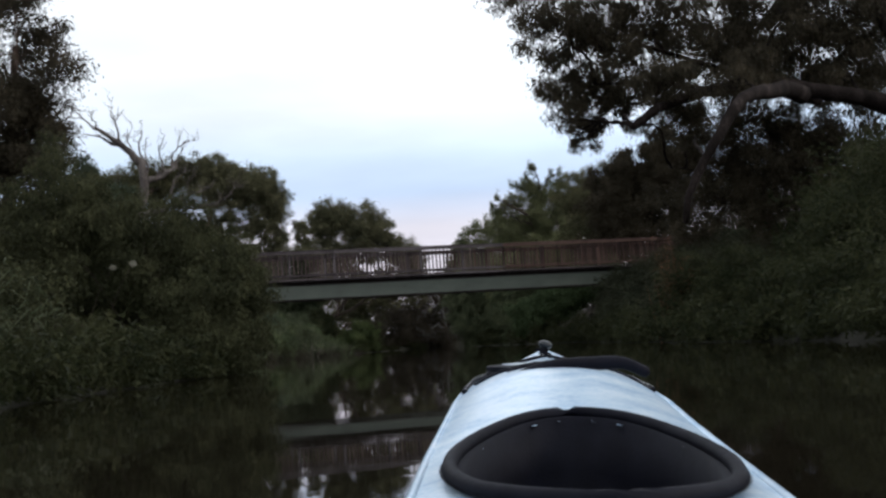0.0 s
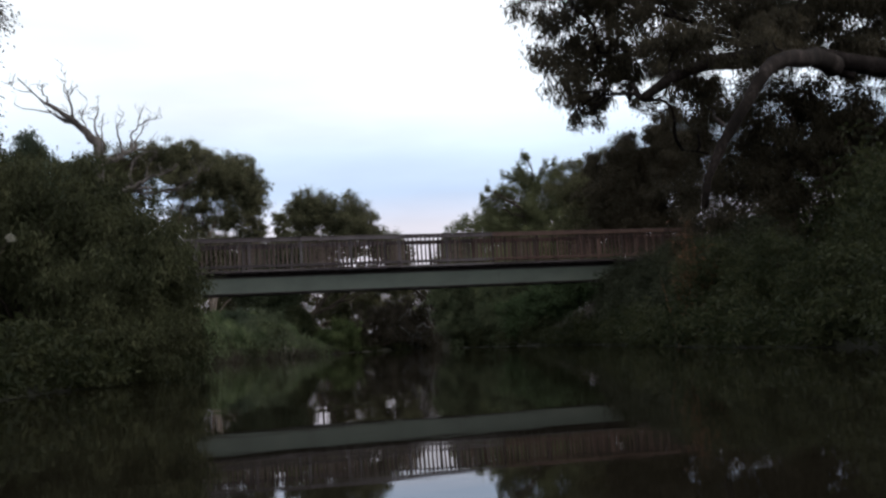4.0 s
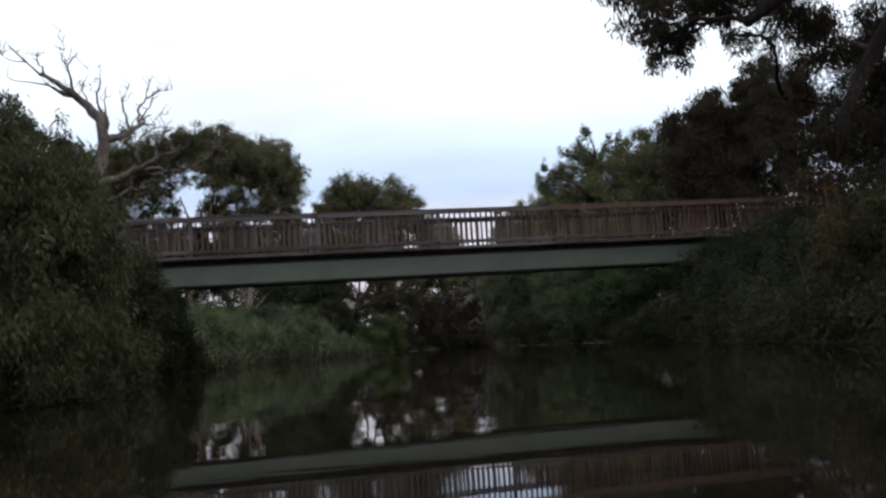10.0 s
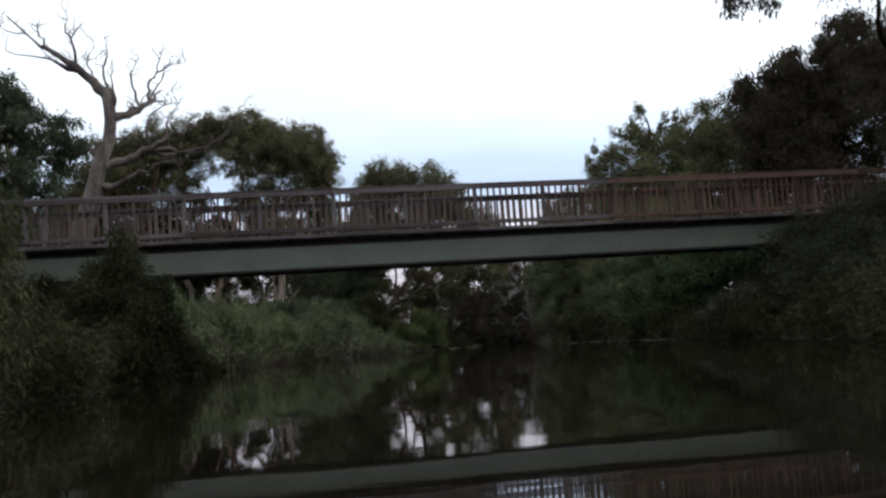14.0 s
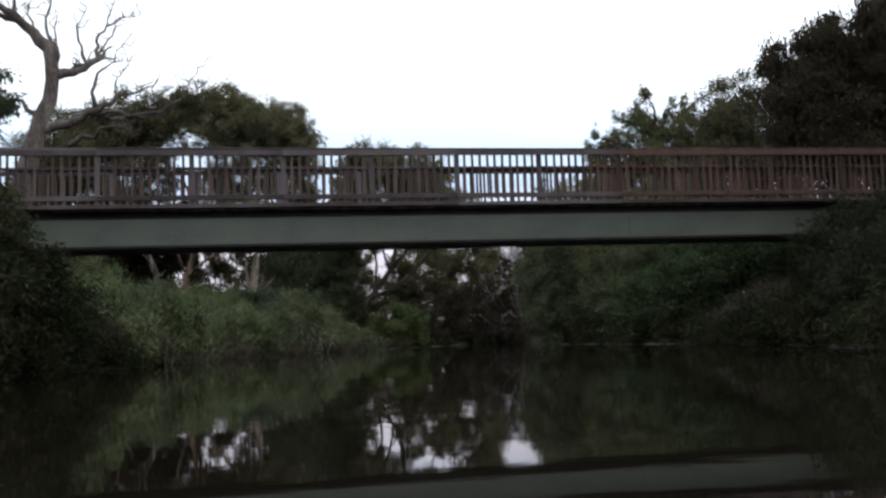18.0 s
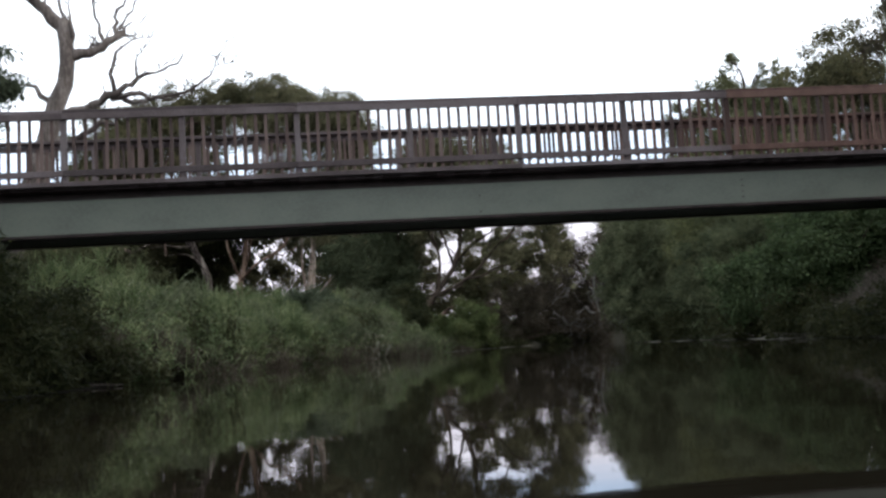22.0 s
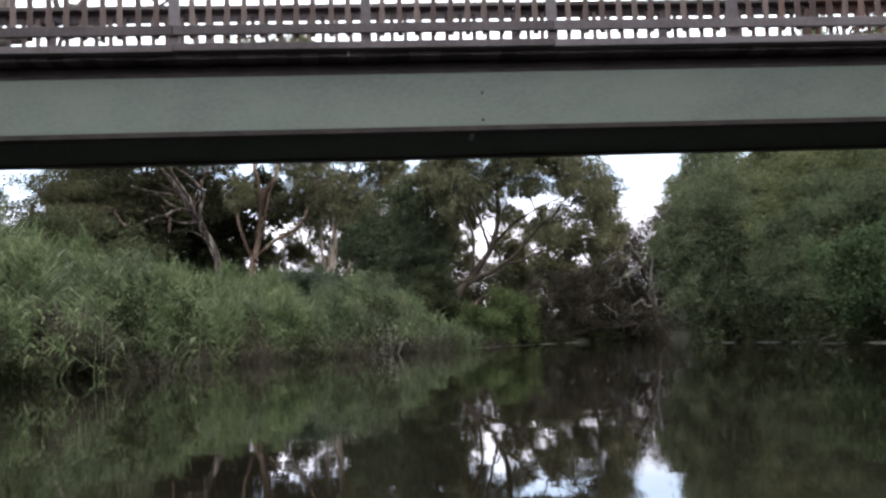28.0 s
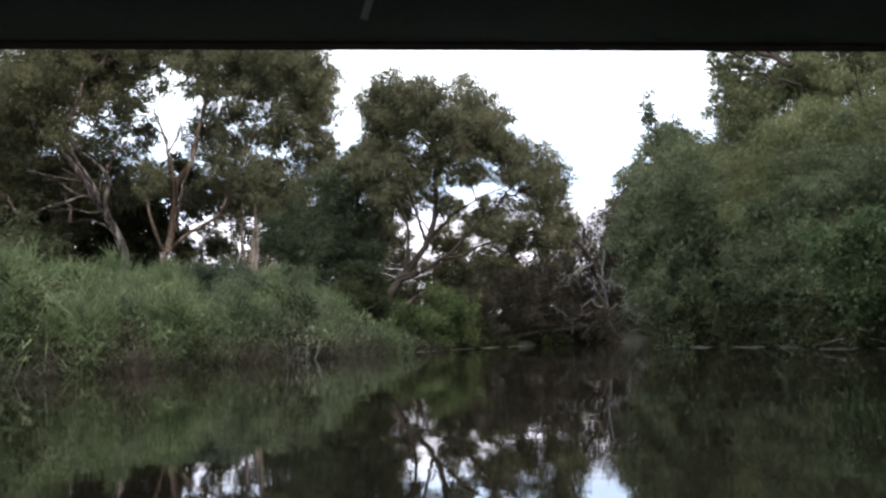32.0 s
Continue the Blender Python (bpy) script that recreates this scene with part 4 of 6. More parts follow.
# ---- left bank between the camera and the bridge ----
tree("gum_tree", (-15.5, 41, 0.9), [(-15.5, 41, 0.9), (-15.34, 41.02, 4.47), (-15.05, 40.65, 8.09), (-14.83, 40.29, 10.98)], 0.24,
     [(-14.61, 40.29, 10.55, 1.88, 1.88, 2.17), (-16.5, 41.02, 9.1, 2.1, 1.88, 2.17), (-14.47, 39.57, 8.23, 1.45, 1.45, 1.59), (-15.92, 40.29, 6.35, 2.17, 1.74, 1.74), (-14.4, 41.02, 6.2, 1.09, 1.16, 1.16), (-15.48, 40.65, 7.51, 1.52, 1.3, 1.16), (-14.11, 40.65, 11.13, 1.09, 1.23, 1.23), (-14.47, 40.65, 9.24, 0.87, 1.01, 1.01), (-14.9, 40.65, 12.57, 1.3, 1.3, 1.16)], 60000, "gum with drooping brownish foliage above the bank", M_BROWNGUM, M_BARK, 21, 0.155, 0.052, density=0.42, tuft=0.34)
tree("gum_tree", (-14.2, 58, 1.3), [(-14.2, 58, 1.2), (-14, 58, 5), (-13.5, 58, 8.5)], 0.2,
     [(-13.3, 58, 8.6, 1.7, 1.5, 1.4), (-15.1, 58, 7.6, 1.8, 1.5, 1.6), (-13.4, 57.5, 6.4, 1.6, 1.2, 1.2), (-14.6, 58, 5.0, 2.2, 1.5, 1.5), (-13.9, 58, 9.7, 1.2, 1.2, 1.1), (-12.0, 58, 8.5, 0.9, 1.0, 0.9)], 40000, "young gum tree with bluish green leaves", M_BLUE, M_BARK, 22, 0.18, 0.065, density=0.45, tuft=0.29)
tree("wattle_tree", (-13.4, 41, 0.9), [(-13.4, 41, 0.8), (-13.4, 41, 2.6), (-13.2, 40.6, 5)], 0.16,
     [(-13.2, 40.5, 4.8, 1.5, 1.8, 1.3), (-15.0, 41, 4.4, 2.0, 2, 1.8), (-12.4, 40, 3.0, 1.3, 1.6, 1.4), (-13.4, 40, 1.8, 2.0, 1.8, 1.5)], 56000, "feathery dark green wattle tree on the bank", M_LITWATTLE, M_DARKBARK, 23, 0.13, 0.045, droop=0.5)
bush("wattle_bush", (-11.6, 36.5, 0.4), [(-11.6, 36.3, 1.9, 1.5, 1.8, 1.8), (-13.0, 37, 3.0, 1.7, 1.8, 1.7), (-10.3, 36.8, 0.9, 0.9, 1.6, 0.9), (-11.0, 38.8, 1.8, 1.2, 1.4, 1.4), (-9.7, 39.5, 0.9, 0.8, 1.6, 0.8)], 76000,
     "tall dark wattle bush overhanging the water", M_LITWATTLE, 24, length=0.12, width=0.04, droop=0.5)
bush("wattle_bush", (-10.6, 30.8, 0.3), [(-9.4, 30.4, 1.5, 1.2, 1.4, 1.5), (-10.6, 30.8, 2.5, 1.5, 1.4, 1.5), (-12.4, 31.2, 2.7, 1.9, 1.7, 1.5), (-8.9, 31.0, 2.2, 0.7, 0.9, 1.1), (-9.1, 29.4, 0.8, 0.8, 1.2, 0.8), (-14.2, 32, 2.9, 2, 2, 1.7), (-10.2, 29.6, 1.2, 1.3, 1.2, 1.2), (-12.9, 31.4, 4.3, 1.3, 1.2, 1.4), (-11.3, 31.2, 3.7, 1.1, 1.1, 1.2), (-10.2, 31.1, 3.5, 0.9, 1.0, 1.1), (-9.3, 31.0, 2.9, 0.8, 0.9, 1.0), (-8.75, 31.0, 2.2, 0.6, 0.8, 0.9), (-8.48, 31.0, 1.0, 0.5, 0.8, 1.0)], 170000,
     "dark wattle bush hanging down to the water", M_LITWATTLE, 25, length=0.11, width=0.032, droop=0.55)
bush("bush", (-14.6, 28.2, 0.4), [(-13.9, 27.6, 1.2, 1.7, 2, 1.3), (-15.2, 28.5, 2.4, 2.2, 2, 2.0), (-12.7, 28.2, 0.7, 1.1, 1.6, 0.8), (-17.6, 28.5, 3.4, 2.4, 2, 2.4), (-13.6, 25.4, 1.0, 1.3, 1.8, 1.2), (-12.4, 25.0, 0.6, 0.9, 1.4, 0.7)], 84000, "dense leafy bush overhanging the muddy bank", M_LITWATTLE, 26, length=0.12, width=0.045)
bush("bush", (-9.0, 43.0, 0.3), [(-8.5, 42.8, 1.2, 0.9, 1.2, 1.2), (-8.6, 43.1, 2.0, 0.7, 0.8, 0.9), (-10.2, 43.3, 1.0, 1.4, 1.4, 0.9), (-9.0, 44.3, 1.0, 1.4, 0.9, 1.0), (-12.0, 44, 1.6, 1.7, 1.2, 1.0), (-9.2, 45.2, 1.0, 0.9, 0.6, 0.9), (-11.4, 45.2, 1.5, 1.2, 0.5, 0.9), (-8.5, 43.3, 2.4, 0.5, 0.7, 0.8), (-7.9, 43.4, 1.3, 0.5, 0.7, 1.2), (-12.6, 44.9, 2.4, 1.0, 0.6, 0.9), (-10.4, 45.3, 1.9, 0.8, 0.4, 0.7)], 100000, "dark bush in front of the bridge end", M_WATTLE, 27, length=0.12, width=0.042)
bush("bush", (-17.5, 21, 0.4), [(-16.4, 20, 1.3, 1.9, 2.4, 1.4), (-18.4, 21, 2.6, 2.4, 2.4, 2.4), (-15.2, 22.5, 0.9, 1.3, 2, 1.0)], 56000, "dense dark bush on the river bank", M_LITWATTLE, 28, length=0.13, width=0.05)


def seed_head(x, y, z, size, seed):
    """A pale fluffy flower head on a bent stalk."""
    rng = np.random.default_rng(seed)
    foot = np.array([x - 0.5, y + 0.3, float(ground_height(x - 0.5, y + 0.3))])
    root = thing("seed_head", foot, "pale fluffy seed head on a bent stalk above the bush", "flower", group="seed heads")
    top = np.array([x, y, z])
    Tubes().add(curve_points([foot, (foot + top) / 2 + (-0.15, 0, 0.3), top], 9, 0.02, rng) - foot, [0.014, 0.01, 0.006], 5).obj("stalk", M_REED_DRY, root)
    c, r = clumps_in((*top, size, size, size * 0.6), rng, 0.5, 0.6)
    v, f = leaf_mesh(c, r * 0.3, 500, 0.04, 0.016, 0.1, rng)
    mesh_object("flower", v - foot, f, M_PLUME, root, smooth=False)


seed_head(-11.25, 27.9, 2.52, 0.085, 91)
seed_head(-11.64, 27.9, 2.46, 0.055, 92)

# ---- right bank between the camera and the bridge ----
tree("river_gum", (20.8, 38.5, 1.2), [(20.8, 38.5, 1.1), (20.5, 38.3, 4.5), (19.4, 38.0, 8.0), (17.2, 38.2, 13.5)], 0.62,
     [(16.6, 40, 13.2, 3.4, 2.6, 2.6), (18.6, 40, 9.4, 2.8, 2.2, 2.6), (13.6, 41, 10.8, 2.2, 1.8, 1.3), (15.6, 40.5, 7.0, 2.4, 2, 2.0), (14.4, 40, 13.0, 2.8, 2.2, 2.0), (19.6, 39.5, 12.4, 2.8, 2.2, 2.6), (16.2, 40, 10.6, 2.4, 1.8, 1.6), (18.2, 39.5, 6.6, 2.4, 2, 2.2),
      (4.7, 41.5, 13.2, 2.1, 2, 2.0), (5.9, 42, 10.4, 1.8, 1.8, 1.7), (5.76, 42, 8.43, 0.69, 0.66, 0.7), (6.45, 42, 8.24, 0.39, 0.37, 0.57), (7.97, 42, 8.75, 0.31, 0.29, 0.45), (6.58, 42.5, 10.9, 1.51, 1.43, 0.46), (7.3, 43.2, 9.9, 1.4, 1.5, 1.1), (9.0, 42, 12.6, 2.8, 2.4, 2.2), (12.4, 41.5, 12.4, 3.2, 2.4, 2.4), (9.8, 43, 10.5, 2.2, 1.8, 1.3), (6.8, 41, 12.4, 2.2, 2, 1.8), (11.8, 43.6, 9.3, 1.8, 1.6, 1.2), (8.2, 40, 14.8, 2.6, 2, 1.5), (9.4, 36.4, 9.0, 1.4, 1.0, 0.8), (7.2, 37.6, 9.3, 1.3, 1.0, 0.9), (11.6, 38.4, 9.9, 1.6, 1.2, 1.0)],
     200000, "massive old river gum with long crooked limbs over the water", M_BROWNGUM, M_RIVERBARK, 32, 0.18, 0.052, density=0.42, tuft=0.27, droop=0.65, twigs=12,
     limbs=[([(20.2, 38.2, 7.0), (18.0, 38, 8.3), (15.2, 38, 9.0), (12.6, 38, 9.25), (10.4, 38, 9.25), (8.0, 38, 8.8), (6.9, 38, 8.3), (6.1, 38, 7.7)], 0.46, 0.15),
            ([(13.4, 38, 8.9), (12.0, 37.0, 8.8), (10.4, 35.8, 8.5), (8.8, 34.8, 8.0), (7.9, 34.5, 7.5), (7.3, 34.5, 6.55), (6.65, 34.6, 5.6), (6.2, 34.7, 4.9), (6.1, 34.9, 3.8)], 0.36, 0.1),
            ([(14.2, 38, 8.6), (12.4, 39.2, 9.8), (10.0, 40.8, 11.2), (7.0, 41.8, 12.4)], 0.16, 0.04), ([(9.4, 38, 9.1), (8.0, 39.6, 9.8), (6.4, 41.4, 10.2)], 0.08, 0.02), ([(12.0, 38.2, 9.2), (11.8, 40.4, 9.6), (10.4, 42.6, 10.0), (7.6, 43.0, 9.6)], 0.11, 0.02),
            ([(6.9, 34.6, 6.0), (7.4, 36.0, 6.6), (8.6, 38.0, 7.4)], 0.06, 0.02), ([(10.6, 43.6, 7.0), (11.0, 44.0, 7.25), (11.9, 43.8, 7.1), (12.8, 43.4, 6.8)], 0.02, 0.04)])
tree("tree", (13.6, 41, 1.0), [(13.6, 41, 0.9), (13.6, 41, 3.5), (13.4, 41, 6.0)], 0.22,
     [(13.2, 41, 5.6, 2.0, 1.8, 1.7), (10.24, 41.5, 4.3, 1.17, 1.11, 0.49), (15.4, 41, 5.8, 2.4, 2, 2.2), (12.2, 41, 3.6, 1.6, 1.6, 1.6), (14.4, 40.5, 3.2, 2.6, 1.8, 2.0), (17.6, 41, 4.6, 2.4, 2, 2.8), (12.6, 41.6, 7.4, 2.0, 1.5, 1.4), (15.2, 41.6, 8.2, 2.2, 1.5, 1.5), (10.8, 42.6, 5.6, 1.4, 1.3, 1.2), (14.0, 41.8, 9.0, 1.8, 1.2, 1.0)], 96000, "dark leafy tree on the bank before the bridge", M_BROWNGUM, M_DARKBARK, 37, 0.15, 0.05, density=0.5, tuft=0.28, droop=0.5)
bush("bush", (7.4, 38.5, 0.3), [(6.6, 38.0, 0.9, 1.3, 1.8, 0.9), (8.2, 38.6, 1.6, 1.6, 1.8, 1.3), (9.8, 38.5, 2.1, 1.9, 2, 1.6)], 64000, "low grey-green bush spreading over the water edge", M_SAGE, 33, length=0.11, width=0.04)
bush("bush", (8.4, 43.4, 0.3), [(7.9, 43.2, 1.2, 1.4, 1.6, 1.2), (9.4, 43.6, 2.0, 1.7, 1.4, 1.4), (11.0, 43.4, 2.5, 1.9, 1.6, 1.6), (8.9, 45.0, 1.5, 0.8, 0.7, 1.2), (8.6, 46.8, 1.0, 0.45, 0.9, 1.2), (8.3, 44.5, 1.1, 0.55, 0.6, 1.15), (8.7, 44.6, 2.0, 0.8, 0.6, 1.0), (13.2, 43.6, 3.0, 2.0, 1.6, 2.0), (8.2, 45.0, 0.9, 0.8, 0.7, 0.95), (8.2, 45.2, 2.1, 0.75, 0.45, 0.85), (8.4, 45.3, 1.5, 0.6, 0.45, 0.8), (9.0, 45.3, 1.9, 0.8, 0.5, 0.9), (8.6, 44.9, 1.3, 0.8, 0.5, 1.0), (8.5, 45.6, 1.5, 0.6, 0.35, 1.0), (9.0, 45.6, 1.0, 0.7, 0.35, 0.9), (8.7, 45.5, 2.6, 0.6, 0.35, 0.6), (9.7, 45.4, 2.6, 0.8, 0.4, 0.8), (10.7, 45.3, 2.8, 0.9, 0.5, 0.9), (11.9, 45.2, 3.0, 1.0, 0.6, 1.0), (10.2, 45.3, 1.4, 1.2, 0.5, 1.2)], 165000, "rounded grey-green bush beside the bridge abutment", M_SAGE, 34, length=0.11, width=0.04)
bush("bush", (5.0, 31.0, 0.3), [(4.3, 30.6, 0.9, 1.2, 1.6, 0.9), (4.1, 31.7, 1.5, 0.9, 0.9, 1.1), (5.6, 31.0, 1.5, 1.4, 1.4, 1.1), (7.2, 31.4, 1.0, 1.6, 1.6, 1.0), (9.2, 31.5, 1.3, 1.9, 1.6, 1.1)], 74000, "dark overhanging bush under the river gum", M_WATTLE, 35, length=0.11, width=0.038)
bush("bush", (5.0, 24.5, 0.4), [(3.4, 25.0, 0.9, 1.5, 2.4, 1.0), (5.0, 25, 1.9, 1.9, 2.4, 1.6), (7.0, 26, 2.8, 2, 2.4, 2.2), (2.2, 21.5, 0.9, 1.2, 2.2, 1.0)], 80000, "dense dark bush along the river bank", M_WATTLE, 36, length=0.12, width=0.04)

reeds("dry_grass_tuft", [(3.65, 31.75, 0.05, 0.05, 3.2)], 170, "tall tuft of dry brown blades standing on the bank", M_TUFT, 38, leaves=3, width=0.022, length=0.28, kind="", lean=0.02, wide=0.17)

bush("bush", (-12.4, 60.0, 1.0), [(-12.4, 60, 2.4, 1.3, 1.0, 1.5), (-11.5, 60.2, 3.3, 0.9, 0.8, 1.1), (-13.5, 60, 3.3, 1.2, 1.0, 1.5)], 30000, "leafy green bush at the foot of the dead tree", M_UNDER, 29, length=0.15, width=0.05)

# ---- right bank beyond the bridge ----
tree("poplar", (17.0, 73, 1.0), [(17, 73, 0.9), (16.9, 73, 5), (16.6, 73, 10)], 0.2,
     [(13.44, 73, 9.13, 0.72, 0.68, 0.74), (14.51, 73, 10.05, 0.81, 0.77, 0.8), (15.67, 73, 11.07, 0.69, 0.66, 0.95), (16.72, 73, 10.36, 0.96, 0.91, 0.94), (17.94, 73, 10.74, 0.98, 0.93, 1.02), (19.1, 73, 10.39, 1.05, 1.0, 0.88), (20.28, 73, 10.87, 0.94, 0.89, 1.02), (13.94, 73, 8.06, 1.36, 1.29, 1.1), (15.74, 73, 8.89, 1.69, 1.61, 1.48), (17.75, 73, 8.81, 1.79, 1.61, 1.56), (19.8, 73, 8.74, 1.73, 1.61, 1.77), (14.88, 73, 6.76, 2.57, 1.61, 1.74), (17.85, 73, 6.31, 2.87, 1.61, 2.07), (13.18, 73, 5.42, 2.09, 1.61, 1.23),
      (12.85, 73, 9.94, 0.2, 0.19, 0.37), (13.3, 73, 10.56, 0.18, 0.17, 0.51), (14.43, 73, 11.36, 0.17, 0.16, 0.44), (14.88, 73, 11.22, 0.18, 0.17, 0.44), (16.0, 73, 12.48, 0.19, 0.18, 0.58), (16.28, 73, 12.6, 0.18, 0.17, 0.52), (15.62, 73, 11.97, 0.17, 0.16, 0.45), (17.6, 73, 12.18, 0.18, 0.17, 0.45), (18.29, 73, 12.29, 0.22, 0.21, 0.46), (18.81, 73, 11.96, 0.18, 0.17, 0.45), (19.75, 73, 11.8, 0.19, 0.18, 0.46), (20.14, 73, 12.19, 0.18, 0.17, 0.45)], 170000, "light green leafy tree with feathery shoots on top", M_POPLAR, M_DARKBARK, 41, 0.14, 0.05, density=0.95, tuft=0.26, droop=0.1,
     limbs=[([(16.8, 73, 4.2), (17.4, 71.4, 6.6), (16.8, 70.8, 8.6)], 0.05, 0.02), ([(16.9, 73, 5.0), (18.6, 71.2, 7.2), (19.2, 70.8, 9.2)], 0.05, 0.02), ([(16.7, 73, 5.4), (15.4, 71.4, 7.4), (14.8, 71.0, 8.9)], 0.04, 0.015)])
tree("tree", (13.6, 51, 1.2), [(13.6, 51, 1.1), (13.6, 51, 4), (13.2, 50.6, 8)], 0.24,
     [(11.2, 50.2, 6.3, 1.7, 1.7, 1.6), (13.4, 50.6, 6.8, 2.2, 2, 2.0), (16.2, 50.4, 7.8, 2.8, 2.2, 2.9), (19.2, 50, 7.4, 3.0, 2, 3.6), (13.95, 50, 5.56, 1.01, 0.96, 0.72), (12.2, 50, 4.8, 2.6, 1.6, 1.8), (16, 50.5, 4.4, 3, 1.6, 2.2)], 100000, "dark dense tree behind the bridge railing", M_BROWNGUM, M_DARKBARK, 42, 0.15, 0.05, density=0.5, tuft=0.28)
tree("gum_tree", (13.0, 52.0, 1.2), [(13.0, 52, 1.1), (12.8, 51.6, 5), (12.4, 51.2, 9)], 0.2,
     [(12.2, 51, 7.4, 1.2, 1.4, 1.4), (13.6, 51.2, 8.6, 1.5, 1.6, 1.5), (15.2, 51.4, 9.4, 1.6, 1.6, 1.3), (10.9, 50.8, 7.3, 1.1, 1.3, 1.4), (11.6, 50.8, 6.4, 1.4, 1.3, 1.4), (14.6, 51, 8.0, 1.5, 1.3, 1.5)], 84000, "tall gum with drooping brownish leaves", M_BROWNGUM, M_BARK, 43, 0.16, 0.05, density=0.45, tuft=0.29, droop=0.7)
tree("tree", (14.6, 60.4, 1.2), [(14.6, 60.4, 1.1), (14.6, 60.4, 4), (14.4, 60.2, 8)], 0.2,
     [(13.6, 60, 8.2, 1.4, 1.5, 1.7), (15.4, 60, 8.8, 1.8, 1.6, 2.0), (14.4, 60, 6.0, 2.2, 1.6, 1.8), (17.4, 60, 7.4, 2.2, 1.8, 2.6)], 56000, "dark green leafy tree set back from the river", M_GUM, M_DARKBARK, 49, 0.15, 0.05, density=0.5, tuft=0.28)
tree("tree", (20.0, 95, 1.3), [(20, 95, 1.2), (20, 95, 5), (19.8, 95, 9)], 0.22,
     [(18.3, 95, 9.5, 1.4, 1.4, 1.5), (20.4, 95, 10.2, 1.9, 1.7, 1.9), (23.2, 95, 10.0, 2.0, 1.7, 1.9), (19.6, 95, 6.8, 2.6, 1.7, 2.4), (23.4, 95, 6.6, 2.6, 1.7, 2.4), (17.6, 95, 7.4, 1.2, 1.2, 1.5), (17.1, 95, 8.6, 1.1, 1.2, 1.5), (16.6, 95, 6.8, 1.0, 1.0, 1.4)], 50000, "rounded green tree standing far beyond the bend", M_POPLAR, M_DARKBARK, 40, 0.2, 0.075, density=0.6, droop=0.3)
tree("willow_tree", (12.0, 64, 0.9), [(12, 64, 0.8), (12, 64, 2.6), (11.8, 64, 5.0)], 0.2,
     [(11.4, 63.8, 4.7, 1.8, 1.8, 1.5), (13.4, 64, 5.0, 2.2, 2, 1.8), (10.6, 63.4, 3.6, 1.7, 1.7, 1.5), (13, 63, 3.0, 2.6, 1.8, 2.0)], 80000, "leafy willow leaning over the water", M_LIGHTWILLOW, M_DARKBARK, 44, 0.13, 0.045, density=0.5, tuft=0.28, droop=0.35)
bush("willow_bush", (9.4, 66.5, 0.2), [(8.6, 66.4, 3.7, 1.5, 1.5, 1.6), (9.8, 66.6, 2.4, 1.8, 1.7, 1.9), (8.5, 65.8, 1.4, 1.4, 1.5, 1.3), (7.8, 67.0, 2.8, 1.0, 1.2, 1.3), (11.2, 68.2, 2.4, 2.2, 1.6, 2.2), (13.6, 70.5, 2.2, 2.2, 1.5, 2.2), (10.0, 69.0, 4.6, 1.2, 1.2, 1.6), (9.2, 68.4, 5.6, 0.7, 0.8, 1.0), (8.9, 68.6, 6.7, 0.25, 0.25, 0.8), (10.2, 69.2, 5.9, 0.3, 0.3, 0.7), (9.6, 68.8, 5.6, 0.5, 0.5, 0.7)], 130000, "light green willow bush at the water", M_WILLOW, 45, length=0.13, width=0.045, droop=0.35)
bush("willow_bush", (10.4, 61, 0.3), [(9.8, 61, 2.1, 1.5, 1.6, 1.7), (11.0, 61.5, 3.2, 1.6, 1.5, 1.6), (9.5, 60, 1.0, 1.1, 1.6, 1.0), (9.6, 63, 1.5, 1.2, 1.4, 1.4)], 90000, "dense willow bush leaning over the river", M_WILLOW, 46, length=0.12, width=0.042, droop=0.35)
bush("ivy_covered_bush", (10.0, 55.5, 0.3), [(9.5, 55.2, 1.7, 1.3, 1.6, 1.4), (10.8, 55.8, 2.6, 1.6, 1.6, 1.4), (9.2, 57.4, 1.3, 1.2, 1.4, 1.3), (12.2, 54, 3.0, 1.6, 1.6, 1.6)], 70000, "bush overgrown with glossy ivy", M_IVY, 47, length=0.08, width=0.085, droop=0.4)
bush("dry_shrub", (10.8, 53.2, 0.3), [(10.2, 52.9, 0.6, 1.0, 1.0, 0.55), (11.2, 53.2, 1.0, 1.2, 1.1, 0.8), (12.6, 53.0, 1.4, 1.4, 1.1, 1.1), (9.4, 52.2, 0.4, 0.8, 1.0, 0.4)], 42000, "twiggy grey-brown dry shrub at the waterline", M_DRYTWIG, 48, M_SNAG, length=0.3, width=0.014, droop=-0.05)

# ---- left bank beyond the bridge ----
BED = [(-9.8, 55.2, 1.5, 1.8, 2.3), (-9.0, 58.5, 2.1, 3.2, 2.5), (-7.4, 62.5, 2.2, 3.0, 2.5), (-5.2, 66.5, 1.9, 2.8, 2.0), (-10.2, 64, 2.8, 3.6, 2.5), (-7.2, 68.5, 2.8, 3.0, 1.8), (-3.2, 70.6, 1.6, 2.2, 2.0), (-1.2, 74.2, 1.5, 2.2, 2.2), (-10.0, 53, 1.8, 2.4, 2.3), (-4.4, 74, 2.6, 3, 1.8)]
mounds("reed_mounds", BED, 120000, "mounded green reed bed along the water", M_REED, 51, length=0.40, width=0.026, droop=-1.5)
mounds("grey_reed_mounds", BED, 80000, "grey-green bushy growth among the reeds", M_REED_GREY, 64, length=0.32, width=0.026, droop=0.5)
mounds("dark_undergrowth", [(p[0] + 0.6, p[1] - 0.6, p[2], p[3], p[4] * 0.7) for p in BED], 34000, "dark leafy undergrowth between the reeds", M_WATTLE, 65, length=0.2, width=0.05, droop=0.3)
reeds("reeds", BED, 2600, "tall green reed stems rising from the bed", M_REED, 59, width=0.024, length=0.5, leaves=5, lean=0.09)
